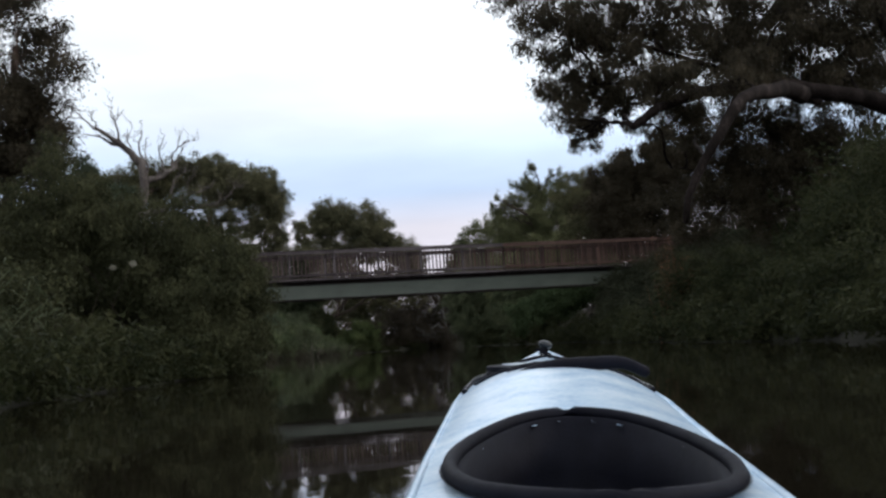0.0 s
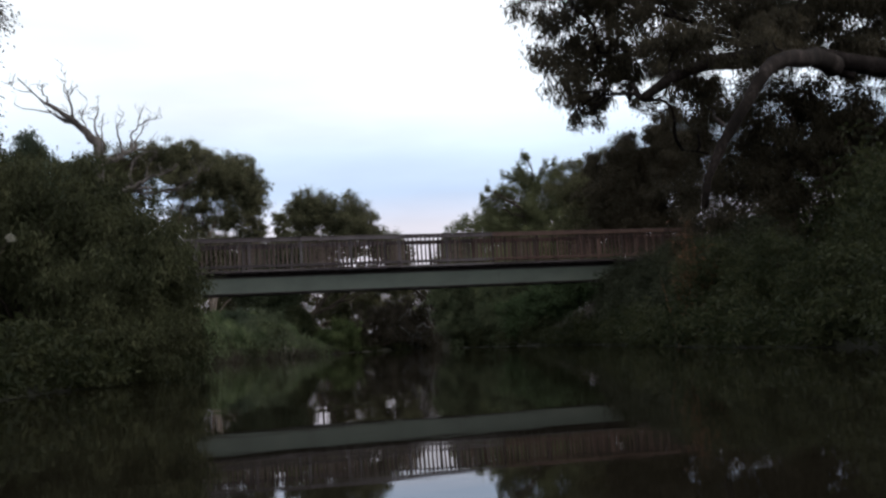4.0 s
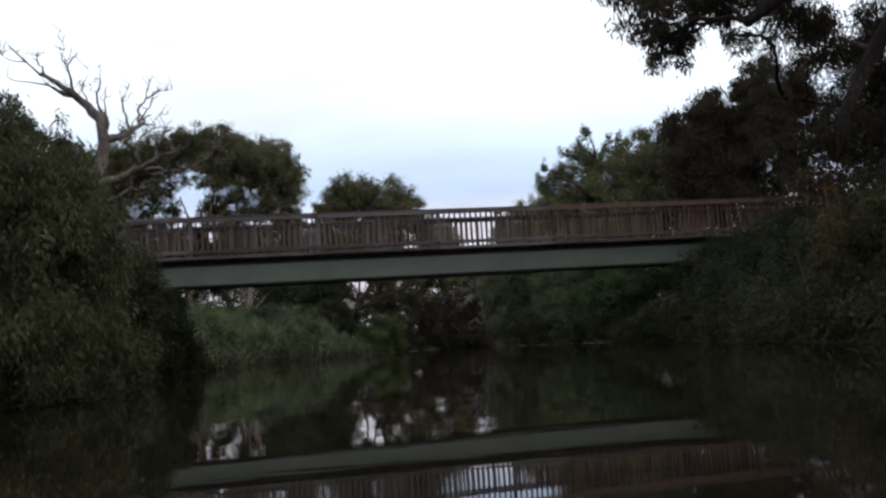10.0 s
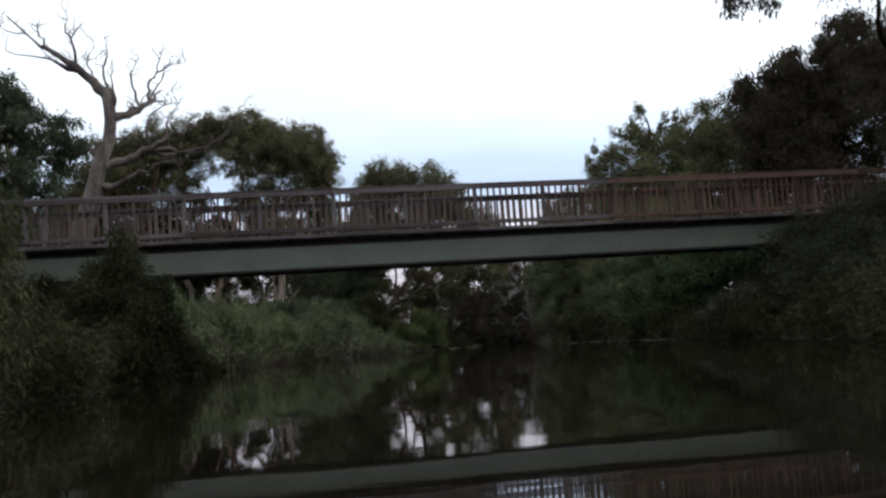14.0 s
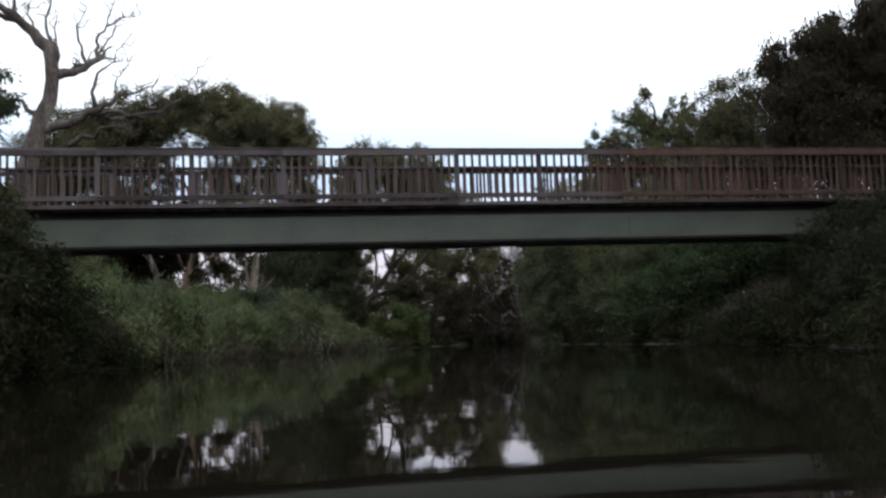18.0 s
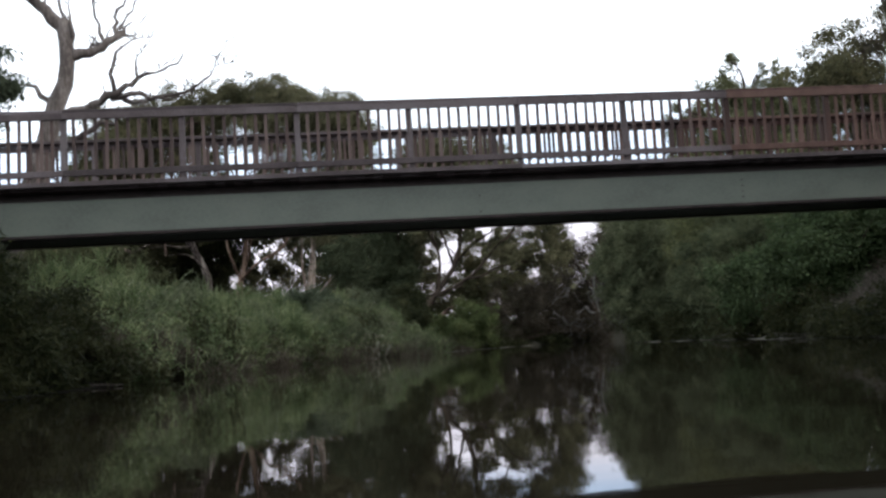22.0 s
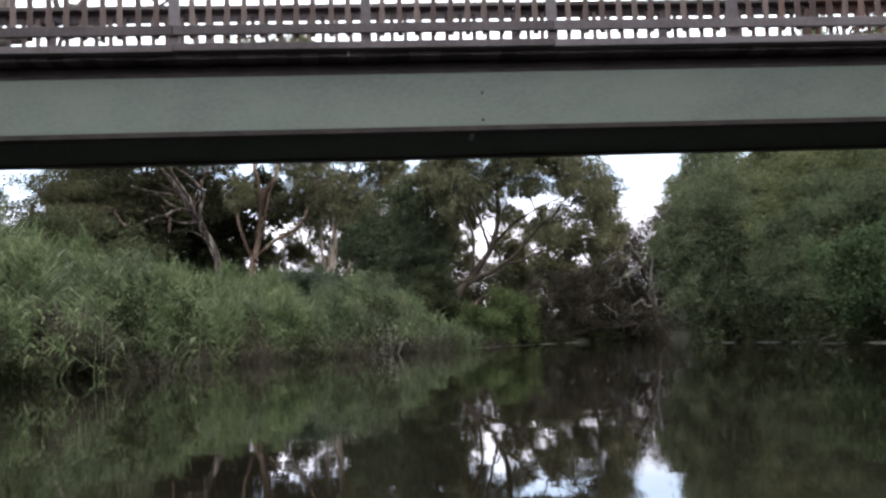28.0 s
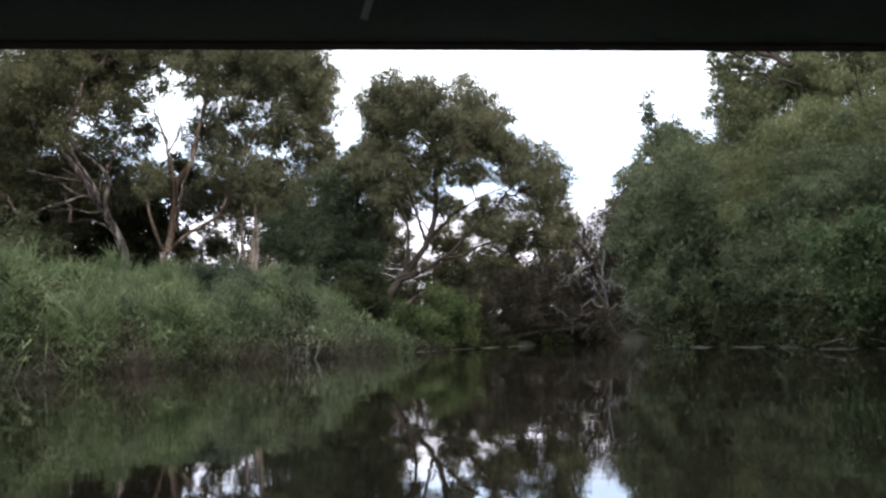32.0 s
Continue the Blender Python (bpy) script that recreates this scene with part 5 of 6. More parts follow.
reeds("brown_reed_stalks", [(p[0] + 0.5, p[1] - 0.5, p[2], p[3], p[4] * 0.8) for p in BED], 1500, "brown dead stalks among the green reeds", M_REED_DRY, 60, leaves=3, width=0.02, length=0.35, lean=0.14)
reeds("reed_plumes", BED, 620, "pale feathery plumes above the reeds", M_PLUME, 63, leaves=6, width=0.02, length=0.28, lean=0.12)
reeds("dry_reeds", [(-6.7, 58.5, 0.9, 3.2, 1.0), (-5.2, 63.0, 0.8, 2.8, 1.0), (-3.2, 67.8, 0.9, 2.6, 1.0), (-0.5, 71.9, 0.9, 2.2, 1.0), (-7.9, 53.6, 0.8, 2.4, 1.3), (2.2, 76.8, 0.9, 1.6, 0.9)], 2600, "brown dry reed stems at the water edge", M_REED_DRY, 52, leaves=4, width=0.015, length=0.35, lean=0.12)
reeds("reeds", [(-13.6, 26.0, 1.4, 2.6, 1.9), (-15.4, 22.0, 1.5, 3.0, 2.0)], 360, "tall grey-green reeds on the bank", M_REED_GREY, 53, width=0.03)
EDGE = [(-8.2, 52.8, 0.7, 1.6, 1.5), (-7.7, 55.4, 0.7, 1.6, 1.6), (-7.2, 58.0, 0.8, 2.2, 1.7), (-6.3, 61.4, 0.8, 2.0, 1.8), (-5.2, 64.4, 0.8, 1.8, 1.7), (-3.9, 67.2, 0.9, 1.5, 1.6), (-2.2, 69.4, 1.0, 1.2, 1.5), (-0.3, 71.8, 0.9, 1.3, 1.5), (1.2, 74.2, 0.9, 1.3, 1.3)]
reeds("edge_reeds", EDGE, 2300, "upright green reed blades crowding the water edge", M_REED, 66, width=0.024, length=0.5, leaves=5, lean=0.06, wide=0.3)
reeds("pale_reed_stems", EDGE, 1100, "pale grey reed stems standing at the water edge", M_REED_GREY, 67, width=0.02, length=0.45, leaves=3, lean=0.05, wide=0.3)
bush("bush", (-9.4, 51.2, 0.3), [(-8.6, 50.6, 1.0, 1.1, 1.6, 1.0), (-10.4, 51.5, 1.8, 1.5, 1.4, 1.3), (-11.6, 52.4, 1.6, 1.2, 1.2, 1.2)], 40000, "dark bush behind the bridge abutment", M_WATTLE, 54, length=0.12, width=0.045)
bush("dry_shrub", (-7.9, 52.8, 0.2), [(-8.3, 51.6, 0.7, 0.9, 1.2, 0.7), (-7.6, 53.6, 0.5, 0.7, 1.2, 0.5), (-7.0, 55.4, 0.4, 0.5, 1.2, 0.4)], 22000, "brown twiggy shrub at the end of the reeds", M_SCRUB, 50, length=0.16, width=0.028, droop=0.2)
bush("shrub", (-3.9, 72, 1.0), [(-3.9, 72, 2.4, 1.2, 1.2, 0.8), (-2.9, 72.4, 2.0, 1.0, 1.1, 0.8)], 12000, "blue-green rounded shrub among the reeds", M_BLUE, 55, length=0.16, width=0.05)
bush("bush", (1.4, 77.2, 0.4), [(0.8, 76.8, 1.2, 1.0, 1.2, 1.1), (1.0, 78, 2.2, 0.9, 1.1, 1.0)], 30000, "dark bush beneath the leaning gum", M_WATTLE, 56, length=0.14, width=0.05)
bush("bush", (3.0, 78.0, 0.3), [(2.6, 77.6, 0.9, 1.4, 1.2, 0.9), (4.0, 79, 1.2, 1.4, 1.2, 1.1)], 28000, "bright green bush at the water edge", M_LIME, 57, length=0.13, width=0.05)
bush("brown_scrub", (6.4, 82.5, 0.3), [(5.6, 82, 1.3, 1.7, 1.2, 1.4), (7.4, 82.6, 2.0, 1.8, 1.3, 1.9), (9.4, 84.2, 2.2, 1.8, 1.3, 2.2), (12.0, 86, 2.0, 2.2, 1.3, 2.2), (15.0, 87.5, 2.2, 2.4, 1.3, 2.4), (11.6, 82.7, 0.7, 0.9, 0.6, 0.8), (10.4, 83.2, 0.9, 1.0, 0.7, 0.9), (12.6, 84.5, 3.6, 1.3, 1.0, 1.6), (11.2, 86.5, 5.0, 1.3, 1.0, 1.4), (13.4, 86.5, 5.4, 1.4, 1.0, 1.6)], 72000, "brown twiggy scrub on the far bank", M_SCRUB, 58, length=0.2, width=0.04, droop=0.2)


def snag():
    rng = np.random.default_rng(61)
    at = np.array([12.1, 83.5, 0.0])
    root = thing("fallen_dead_tree", at, "grey dead tree with bare crooked branches leaning over the water", "tree")
    Tubes().add(kinked([(0, 0, -0.2), (-0.5, 0, 2.1), (-0.95, 0, 3.9), (-1.8, 0, 5.3), (-2.9, 0.1, 6.2)], rng, 4, 0.05), [0.2, 0.14, 0.09, 0.05, 0.02], 9, 0.3, rng).obj("trunk", M_DARKBARK, root)
    limbs = [
        ([(-0.8, -0.1, 3.5), (-1.7, -0.3, 3.0), (-2.7, -0.4, 2.4), (-3.0, -0.4, 1.9)], 0.06, 0.02),
        ([(-0.6, -0.1, 3.0), (0.1, -0.3, 2.5), (0.6, -0.3, 2.3), (0.5, -0.4, 1.6)], 0.055, 0.02),
        ([(-1.9, -0.3, 2.9), (-2.9, -0.5, 2.2), (-2.3, -0.6, 1.3), (-1.8, -0.6, 0.7)], 0.05, 0.015),
        ([(-0.9, 0.0, 4.0), (-1.8, -0.2, 4.1), (-3.2, -0.2, 3.8)], 0.045, 0.012),
        ([(-1.1, 0.0, 4.2), (-1.6, -0.1, 5.4), (-2.0, 0.0, 6.2)], 0.04, 0.012),
        ([(-0.2, -0.1, 1.1), (-0.5, -0.3, 2.6), (-0.3, -0.3, 4.0), (-0.8, -0.2, 5.0)], 0.07, 0.02),
        ([(-0.3, -0.1, 1.6), (-1.1, -0.4, 1.8), (-1.8, -0.6, 1.1), (-2.2, -0.7, 0.3)], 0.05, 0.02),
        ([(0.0, -0.1, 1.4), (0.6, -0.4, 1.7), (1.2, -0.6, 1.0)], 0.05, 0.02),
        ([(-0.4, -0.1, 2.2), (0.4, -0.3, 3.2), (0.7, -0.3, 4.2)], 0.04, 0.012),
        ([(-0.1, -0.2, 0.9), (-0.9, -0.6, 0.9), (-1.6, -0.8, 0.2)], 0.05, 0.02),
    ]
    twigs = Tubes()
    for pts, r0, r1 in limbs:
        path = kinked(pts, rng, 4, 0.12)
        Tubes().add(path, [r0, (r0 + r1) / 2, r1], 6, 0.3, rng).obj("limb", M_SNAG, root)
        for _ in range(6):
            p = path[rng.integers(3, len(path))]
            twigs.add(kinked([p, p + rng.normal(0, 0.28, 3), p + rng.normal(0, 0.5, 3)], rng, 3, 0.15), [0.018, 0.007], 4)
    tagged(twigs.obj("twig_growth", M_SNAG, root), kind="stuff")


snag()

log_root = np.array([0.2, 80.6, 0.9])
fallen = thing("fallen_log", log_root, "leaning reddish-brown log under the gum", "log")
Tubes().add(curve_points([(0, 0, 0.0), (1.3, 0, 0.55), (2.6, 0.1, 0.95), (3.6, 0.2, 1.5)], 12, 0.03, np.random.default_rng(3)), [0.17, 0.14, 0.1, 0.06], 8, 0.25, np.random.default_rng(4)).obj("trunk", M_BARK, fallen)
Tubes().add(curve_points([(2.2, 0.1, 0.85), (2.6, -0.2, 0.7), (3.1, -0.3, 0.9)], 7), [0.05, 0.02], 6).obj("limb", M_DEAD, fallen)

# pale drift line along the far waterline
def drift(points, seed):
    rng = np.random.default_rng(seed)
    root = thing("drift_line", (*points[0], 0.0), "thin broken line of pale drift floating along the bank", "driftwood", group="drift lines")
    path = curve_points([(x, y, 0.012) for x, y in points], 60)
    i = 0
    while i < 56:
        n = int(rng.integers(4, 12))
        seg = path[i:i + n + 1] + np.append(rng.normal(0, 0.12, 2), 0)
        if len(seg) > 2:
            t = Tubes()
            t.add(seg - np.array((*points[0], 0.0)), [0.006, 0.012, 0.011, 0.004], 5, 0.4, rng)
            t.obj("drift_stick", M_DRIFT, root)
        i += n + int(rng.integers(1, 5))


drift([(-1.6, 70.2), (0.4, 72.2), (3.0, 76.2), (6.0, 80.4), (8.4, 82.4)], 81)
drift([(9.2, 69.0), (8.5, 66.6), (8.5, 63.0), (8.7, 60.0)], 82)
drift([(8.3, 58.4), (8.4, 56.4), (8.55, 54.2), (8.9, 52.0), (8.8, 50.4)], 83)

def waterline_stick(pts, r):
    at = np.array(pts[0], dtype=float)
    root = thing("driftwood_stick", at, "bare grey stick lying at the waterline", "driftwood", group="waterline sticks")
    Tubes().add(curve_points(pts, 9, 0.02, np.random.default_rng(int(abs(at[0]) * 100))) - at, [r, r * 0.8, r * 0.3], 6).obj("stick", M_DEAD, root)


waterline_stick([(9.2, 53.4, 0.05), (8.5, 53.6, 0.10), (7.9, 53.9, 0.16)], 0.014)
waterline_stick([(9.0, 51.6, 0.1), (8.3, 52.0, 0.08), (7.7, 52.4, 0.03)], 0.014)
waterline_stick([(9.3, 50.8, 0.2), (8.5, 51.0, 0.24), (8.0, 51.2, 0.18)], 0.016)
waterline_stick([(8.8, 57.0, 0.08), (8.3, 57.4, 0.2), (7.9, 58.0, 0.05)], 0.016)
waterline_stick([(-8.6, 49.4, 0.02), (-7.9, 49.9, 0.05), (-7.3, 50.1, 0.03)], 0.02)

# far woods that close the view behind everything
rng = np.random.default_rng(71)


def woods(name, masses, mat, label, leaves, length, width):
    """A belt of leaf masses too far or too hidden to tell apart."""
    fv, ff, nfar = [], [], 0
    for b in masses:
        c, r = clumps_in(b, rng, 0.4, 0.8)
        near = abs(b[0]) < 34 and b[1] > 6
        v, f = leaf_mesh(c, r, leaves if near else leaves // 4, length * (1 if near else 1.8), width * (1 if near else 1.8), 0.3, rng)
        v[:, 2] = np.maximum(v[:, 2], 0.02)
        fv.append(v)
        ff.append(f + nfar)
        nfar += len(v)
    return tagged(mesh_object(name, np.concatenate(fv), np.concatenate(ff), mat, smooth=False), label, "woods", kind="stuff")


masses = []
for x in np.arange(-150, 151, 3.5):
    far = 102 + 8 * rng.random() + 0.0006 * x * x
    tall = rng.uniform(5.4, 8.2) + (2.6 if x < -14 or x > 24 else 0)
    masses.append((x, far, tall * 0.5, 3.4, 3.0, tall * 0.55))
woods("far_woods", masses, M_GUM, "dark belt of trees beyond the river bend", 4600, 0.32, 0.13)
for side in (-1, 1):
    masses, fringe = [], []
    for y in np.arange(-16, 101, 2.6):
        edge = np.interp(y, LEFT_Y, LEFT_X) if side < 0 else np.interp(y, RIGHT_Y, RIGHT_X)
        if y > 69 and side > 0:
            edge = 13 + (y - 69) * 1.2
        if abs(y - 47.1) > 3.4 and (side > 0 or not 57 < y < 92):
            tall = rng.uniform(3.4, 6.0)
            masses.append((edge + side * rng.uniform(7.5, 10.5), y, tall * 0.45 + 1.0, 2.0, 2.2, tall * 0.5))
    for y in np.arange(8, 84, 1.1):
        edge = np.interp(y, LEFT_Y, LEFT_X) if side < 0 else np.interp(y, RIGHT_Y, RIGHT_X)
        if side > 0 and y > 69.5:
            continue
        tall = rng.uniform(0.35, 0.8) * (0.6 if side < 0 and y > 52 else 1.0)
        fringe.append((edge + side * rng.uniform(-0.25, 0.6), y, tall * 0.7, 0.75, 0.8, tall))
    if side < 0:
        for x in np.arange(4.5, 30, 1.0):
            y = np.interp(x, LEFT_X, LEFT_Y)
            fringe.append((x, y + rng.uniform(0.2, 0.8), 0.5, 0.9, 0.7, rng.uniform(0.6, 1.1)))
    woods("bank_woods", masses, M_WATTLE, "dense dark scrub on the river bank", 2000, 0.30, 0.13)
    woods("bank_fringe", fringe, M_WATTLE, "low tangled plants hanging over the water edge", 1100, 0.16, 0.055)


# ---- kayak, floating upstream of the bridge ----
def kayak():
    heading = -20.7
    c, s = math.cos(radians(heading)), math.sin(radians(heading))
    eye = np.array([-10.026, 8.087])
    right, ahead = np.array([c, s]), np.array([-s, c])
    o = eye + right * 0.068
    root = thing("kayak", (o[0], o[1], 0.0), "white sea kayak with black deck lines floating on the river", "kayak")
    root.rotation_euler = (0, radians(2.95), radians(heading))
    # stations along the hull: u ahead, half width, sheer height, keel height, ridge over the sheer
    U = [-2.66, -2.47, -2.08, -1.56, -1.04, -0.52, 0.0, 0.4, 0.7, 0.93, 1.03, 1.5, 1.9, 2.2, 2.4, 2.52]
    W = [0.01, 0.05, 0.13, 0.215, 0.265, 0.285, 0.292, 0.292, 0.29, 0.285, 0.28, 0.255, 0.195, 0.11, 0.045, 0.006]
    SH = [0.27, 0.245, 0.215, 0.20, 0.198, 0.205, 0.225, 0.25, 0.26, 0.266, 0.276, 0.276, 0.288, 0.318, 0.345, 0.362]
    KE = [0.17, 0.05, -0.05, -0.10, -0.12, -0.125, -0.125, -0.125, -0.12, -0.118, -0.115, -0.10, -0.06, 0.02, 0.14, 0.26]
    RI = [0.005, 0.015, 0.02, 0.025, 0.03, 0.05, 0.075, 0.092, 0.088, 0.077, 0.034, 0.034, 0.035, 0.026, 0.014, 0.003]
    us = np.linspace(U[0], U[-1], 150)

    def at(u, q):
        return np.interp(u, U, q)

    def deck_z(u, v):
        w = at(u, W)
        return at(u, SH) + at(u, RI) * (1 - np.minimum(np.abs(v) / np.maximum(w, 1e-4), 1) ** 2.4)

    m = 29
    frac = np.linspace(-1, 1, m)
    frac = np.sign(frac) * np.abs(frac) ** 0.85
    dv = np.array([[(at(u, W) * f, u, deck_z(u, at(u, W) * f)) for f in frac] for u in us])
    quads = []
    for i in range(len(us) - 1):
        for j in range(m - 1):
            mu, mv = (us[i] + us[i + 1]) / 2, dv[i, j:j + 2, 0].mean()
            if ((mu + 0.78) / 0.40) ** 2 + (mv / 0.205) ** 2 < 1:
                continue
            a = i * m + j
            quads.append((a, a + 1, a + m + 1, a + m))
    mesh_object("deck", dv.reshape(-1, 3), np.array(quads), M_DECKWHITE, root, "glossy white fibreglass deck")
    k = 11
    ang = np.linspace(-1, 1, k)
    hv = np.array([[(at(u, W) * np.sign(a) * abs(a) ** 0.55, u, at(u, KE) + (at(u, SH) - at(u, KE)) * abs(a) ** 2.2) for a in ang] for u in us])
    q = [(i * k + j, i * k + k + j, i * k + k + j + 1, i * k + j + 1) for i in range(len(us) - 1) for j in range(k - 1)]
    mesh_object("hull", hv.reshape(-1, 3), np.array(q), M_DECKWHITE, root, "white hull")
    seam = Tubes()
    for sd in (-1, 1):
        seam.add(np.stack([sd * at(us, W), us, at(us, SH)], 1), [0.008, 0.008], 6)
    seam.obj("gunwale_seam", M_DECKWHITE, root)
    # cockpit: liner, coaming, seat
    th = np.linspace(0, 2 * math.pi, 40, endpoint=False)
    ring = np.stack([0.205 * np.cos(th), -0.78 + 0.40 * np.sin(th)], 1)
    rz = np.array([deck_z(u, v) for v, u in ring])
    lv = np.concatenate([np.column_stack([(ring - (0, -0.78)) * (1.16, 1.07) + (0, -0.78), rz + 0.007]), np.column_stack([(ring - (0, -0.78)) * 0.97 + (0, -0.78), rz + 0.005]), np.column_stack([(ring - (0, -0.78)) * 0.97 + (0, -0.78), rz - 0.1]), np.column_stack([(ring - (0, -0.78)) * 0.9 + (0, -0.78), 0 * rz - 0.06])])
    lq = [(r * 40 + j, r * 40 + (j + 1) % 40, r * 40 + 40 + (j + 1) % 40, r * 40 + 40 + j) for r in range(3) for j in range(40)]
    liner = mesh_object("cockpit_liner", np.concatenate([lv, [(0, -0.78, -0.07)]]), [np.array(lq), np.array([(120 + j, 120 + (j + 1) % 40, 160) for j in range(40)])], M_BLACK, root, "black cockpit well")
    rim = Tubes()
    loop = np.column_stack([(ring - (0, -0.78)) * (1.08, 1.04) + (0, -0.78), rz + 0.012])
    loop = np.concatenate([loop, loop[:1]])
    rim.add(loop, [0.013, 0.013], 8, cap=False)
    rim.obj("coaming", M_BLACK, root, "black cockpit coaming")
    bm = bmesh.new()
    bmesh.ops.create_uvsphere(bm, u_segments=16, v_segments=8, radius=1, matrix=Matrix.LocRotScale((0, -0.88, 0.0), None, (0.17, 0.19, 0.05)))
    part("seat", bm, M_BLACK, root)
    # big front hatch
    hu, hz = 1.2, 0.293
    hatch = new("front_hatch")
    hatch.parent, hatch.location = root, (-0.009, hu, hz + 0.004)
    hatch["label"] = "large oval hatch with dark rubber rim and pale lid"
    prof = [(0.9, -0.03), (0.92, -0.006), (0.925, -0.003), (0.985, -0.001), (0.999, 0.001), (1.0, 0.003), (1.0, 0.0135), (0.993, 0.0145), (0.993, 0.0155), (1.0, 0.0165), (1.0, 0.029), (0.997, 0.0315), (0.988, 0.0325), (0.97, 0.033), (0.77, 0.0375), (0.752, 0.0375), (0.748, 0.035)]
    n = 56
    a = np.linspace(0, 2 * math.pi, n, endpoint=False)
    v = np.concatenate([np.stack([0.2255 * r * np.cos(a), 0.18 * r * np.sin(a), np.full(n, z)], 1) for r, z in prof])
    q = [(r * n + j, r * n + (j + 1) % n, (r + 1) * n + (j + 1) % n, (r + 1) * n + j) for r in range(len(prof) - 1) for j in range(n)]
    mesh_object("hatch_rim", v, np.array(q), M_HATCHRIM, hatch, "dark rubber rim")
    lid = np.concatenate([np.stack([0.2255 * r * np.cos(a), 0.18 * r * np.sin(a), np.full(n, z)], 1) for r, z in ((0.749, 0.035), (0.745, 0.039), (0.4, 0.043))] + [np.array([[0, 0, 0.044]])])
    q = [(r * n + j, r * n + (j + 1) % n, (r + 1) * n + (j + 1) % n, (r + 1) * n + j) for r in range(2) for j in range(n)]
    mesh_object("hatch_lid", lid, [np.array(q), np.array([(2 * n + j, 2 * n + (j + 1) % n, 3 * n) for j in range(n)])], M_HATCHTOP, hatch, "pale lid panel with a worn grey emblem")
    for ex, ew, er in ((-0.02, 0.04, 24), (0.03, 0.05, -30), (0.08, 0.036, 14)):
        bm = bmesh.new()
        bmesh.ops.create_circle(bm, cap_ends=True, segments=20, radius=1, matrix=Matrix.LocRotScale((ex, -0.01, 0.0443), Euler((0, 0, radians(er))), (ew, 0.022, 1)))
        part("emblem_mark", bm, M_PRINT, hatch)
    for sd in (-1, 1):
        part("strap_lug", box_bm((0.012, 0.02, 0.03), (sd * 0.17, -0.105, 0.002), 0.003), M_BLACK, hatch)
    # small rear hatch
    bm = bmesh.new()
    bmesh.ops.create_cone(bm, cap_ends=True, segments=40, radius1=0.12, radius2=0.115, depth=0.03, matrix=Matrix.Translation((0, -1.72, 0.232)))
    part("rear_hatch", bm, M_HATCHRIM, root, "round black rear hatch cover")

    def over_deck(pts, lift, n=24):
        p = curve_points([(x, y, 0) for x, y in pts], n)
        return np.stack([p[:, 0], p[:, 1], np.array([deck_z(y, x) for x, y in p[:, :2]]) + lift], 1)

    def cord(name, pts, r, label=""):
        t = Tubes()
        t.add(over_deck(pts, r * 0.9), [r, r], 8)
        return t.obj(name, M_BLACK, root, label)

    cord("bungee", [(-0.25, 0.64), (-0.1, 0.70), (0.045, 0.80), (0.16, 0.86), (0.255, 0.92)], 0.0048, "black elastic bungee across the deck")
    cord("bungee", [(-0.15, 0.58), (-0.05, 0.66), (0.045, 0.79), (0.13, 0.84), (0.2, 0.80), (0.26, 0.74)], 0.0048, "black elastic bungee across the deck")
    for sd in (-1, 1):
        f = [(sd * (at(u, W) - 0.008), u) for u in (0.62, 0.9, 1.2, 1.5)] + [(sd * (at(1.75, W) - 0.02), 1.75), (sd * 0.105, 1.98), (sd * 0.012, 2.1)]
        line = cord("deck_line", f, 0.0075, "black deck line with pale flecks")
        path = over_deck(f, 0.0138, 90)
        bm = bmesh.new()
        for i in range(2, 90, 3):
            bmesh.ops.create_icosphere(bm, subdivisions=1, radius=0.0021, matrix=Matrix.Translation(path[i] + np.array([0.002 * (-1) ** i, 0, 0])))
        tagged(part("flecks", bm, M_DOT, line), kind="stuff")
        g = [(sd * (at(u, W) - 0.03), u) for u in (-1.25, -1.5, -1.8, -2.1)] + [(sd * 0.02, -2.45)]
        cord("deck_line", g, 0.005, "black deck line")
        for u in (0.62, 1.75, -1.25):
            part("fairlead", box_bm((0.018, 0.03, 0.014), (sd * (at(u, W) - 0.012), u, deck_z(u, at(u, W) - 0.012) + 0.004), 0.003), M_BLACK, root)
    bar = Tubes()
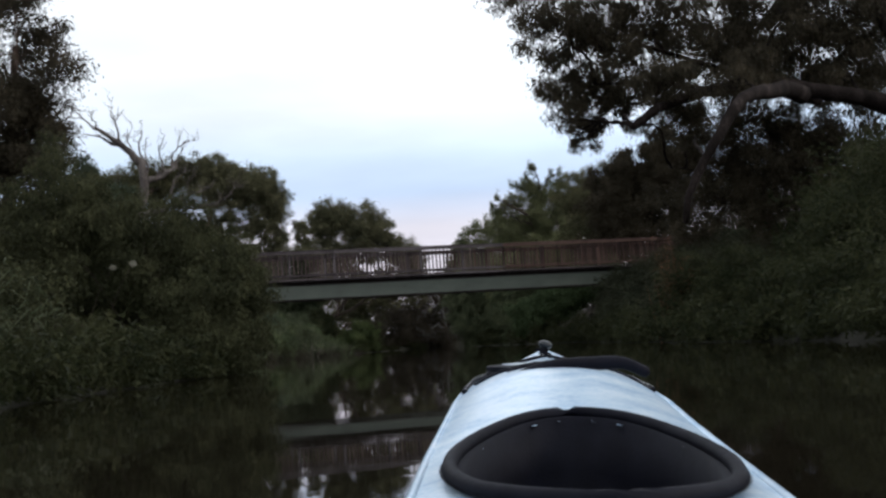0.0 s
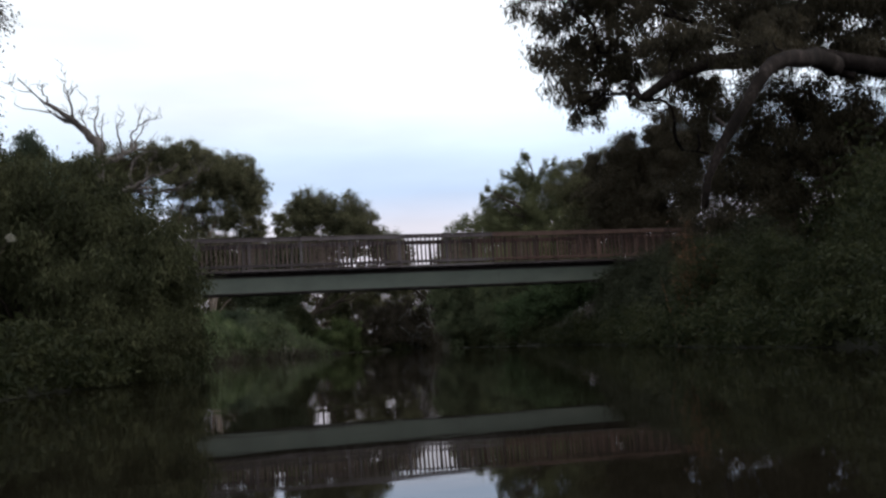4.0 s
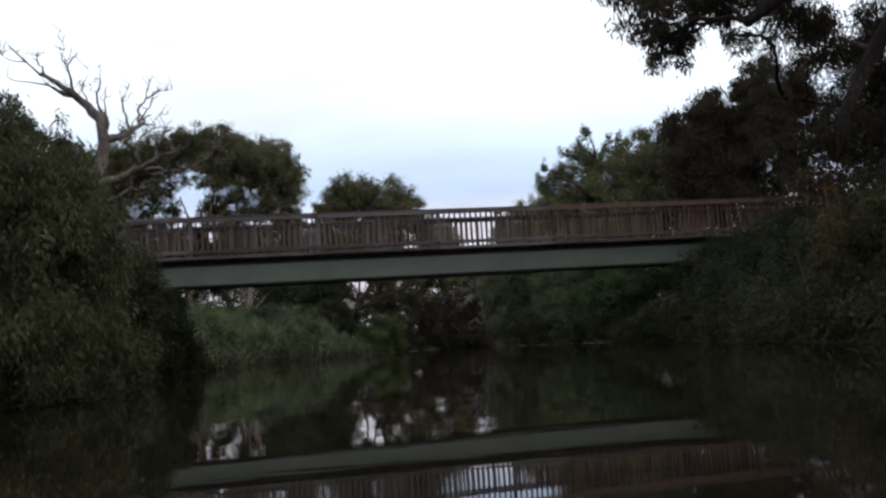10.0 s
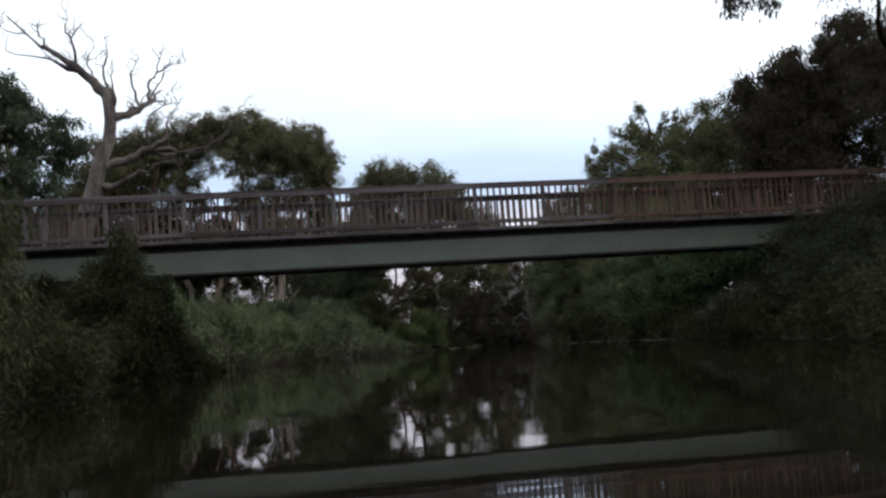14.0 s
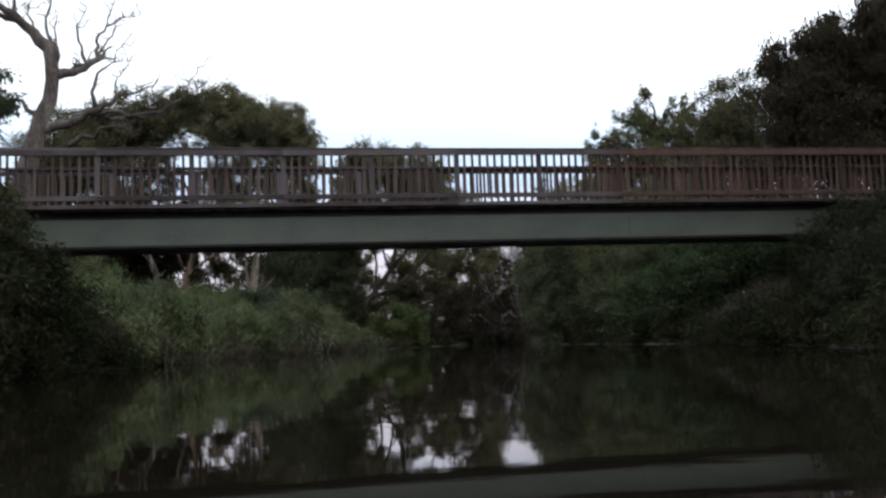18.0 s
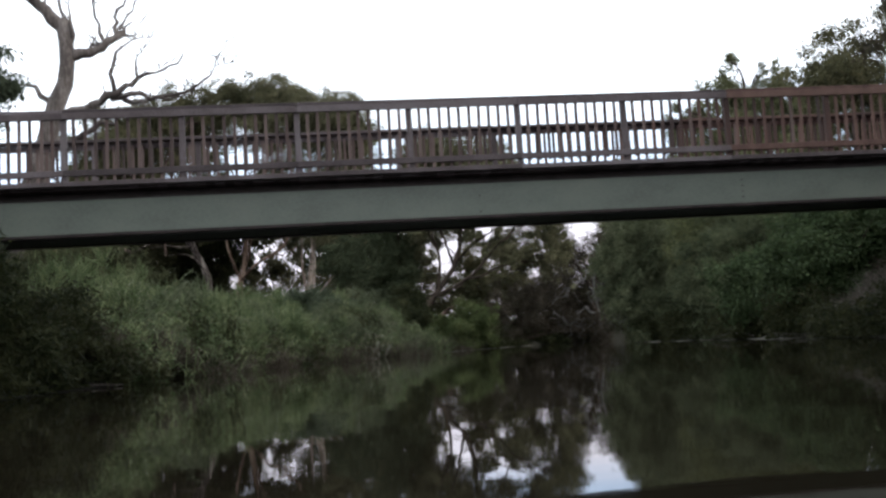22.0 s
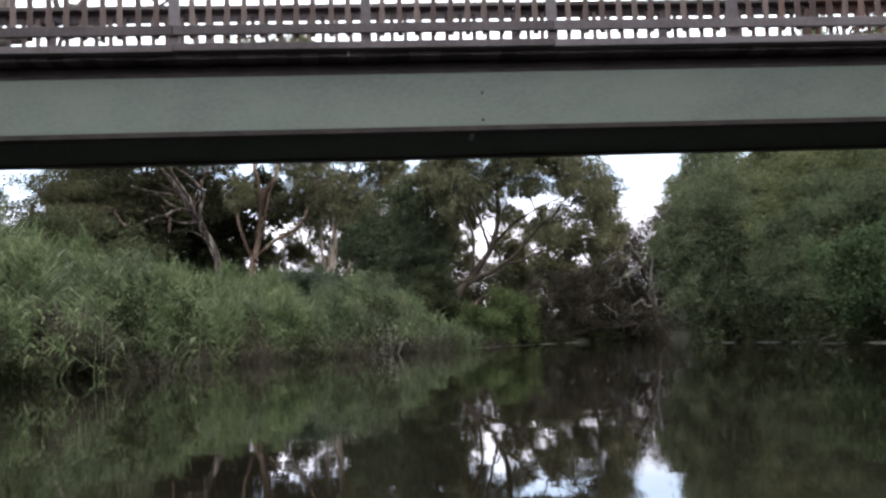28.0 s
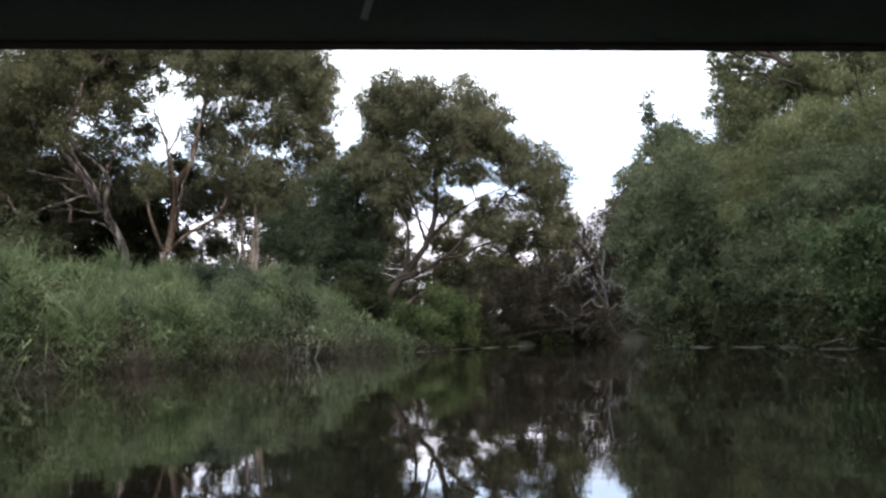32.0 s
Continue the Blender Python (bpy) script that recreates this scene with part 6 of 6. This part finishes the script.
    bar.add(curve_points([(-0.12, 0.5, 0.318), (-0.04, 0.5, 0.344), (0.03, 0.5, 0.3505), (0.1, 0.5, 0.3535), (0.19, 0.5, 0.352), (0.25, 0.49, 0.325)], 18), [0.014, 0.02, 0.02, 0.016], 10)
    bar.obj("padded_bar", M_BLACK, root, "black padded bar on the deck before the cockpit")
    # decal ahead of the hatch: two dark ovals joined by a pale and grey link
    for x, rx, ry, mat, up in ((-0.05, 0.017, 0.05, M_BLACK, 0.003), (0.05, 0.017, 0.05, M_BLACK, 0.003), (-0.022, 0.012, 0.06, M_GREY, 0.004), (0.022, 0.012, 0.06, M_GREY, 0.004), (-0.022, 0.006, 0.035, M_DECKWHITE, 0.005), (0.022, 0.006, 0.035, M_DECKWHITE, 0.005), (0, 0.008, 0.06, M_BLACK, 0.0048)):
        u = 1.88
        bm = bmesh.new()
        bmesh.ops.create_circle(bm, cap_ends=True, segments=24, radius=1, matrix=Matrix.LocRotScale((x, u, deck_z(u, abs(x)) + up), Euler((math.atan((deck_z(u + 0.05, x) - deck_z(u - 0.05, x)) / 0.1), 0, 0)), (rx, ry, 1)))
        part("deck_decal", bm, mat, root, "grey deck emblem")
    # bow mount with a rounded dome
    mount = new("bow_mount")
    mount.parent, mount.location = root, (0, 2.16, deck_z(2.16, 0))
    mount["label"] = "black bow mount with a smoky rounded dome"
    part("mount_base", box_bm((0.052, 0.06, 0.02), (0, 0, 0.008), 0.006), M_BLACK, mount)
    bm = bmesh.new()
    bmesh.ops.create_cone(bm, cap_ends=True, segments=16, radius1=0.022, radius2=0.014, depth=0.04, matrix=Matrix.Translation((-0.006, 0, 0.028)) @ Matrix.Rotation(radians(12), 4, "Y"))
    part("mount_stem", bm, M_BLACK, mount)
    bm = bmesh.new()
    bmesh.ops.create_uvsphere(bm, u_segments=20, v_segments=12, radius=1, matrix=Matrix.LocRotScale((0.0, 0, 0.054), Euler((0, radians(14), 0)), (0.032, 0.04, 0.019)))
    dome = part("mount_dome", bm, M_DOME, mount, "smoky dome")
    for p in dome.data.polygons:
        p.use_smooth = True
    part("mount_arm", box_bm((0.05, 0.014, 0.012), (-0.022, 0, 0.03), 0.003), M_BLACK, mount)


kayak()
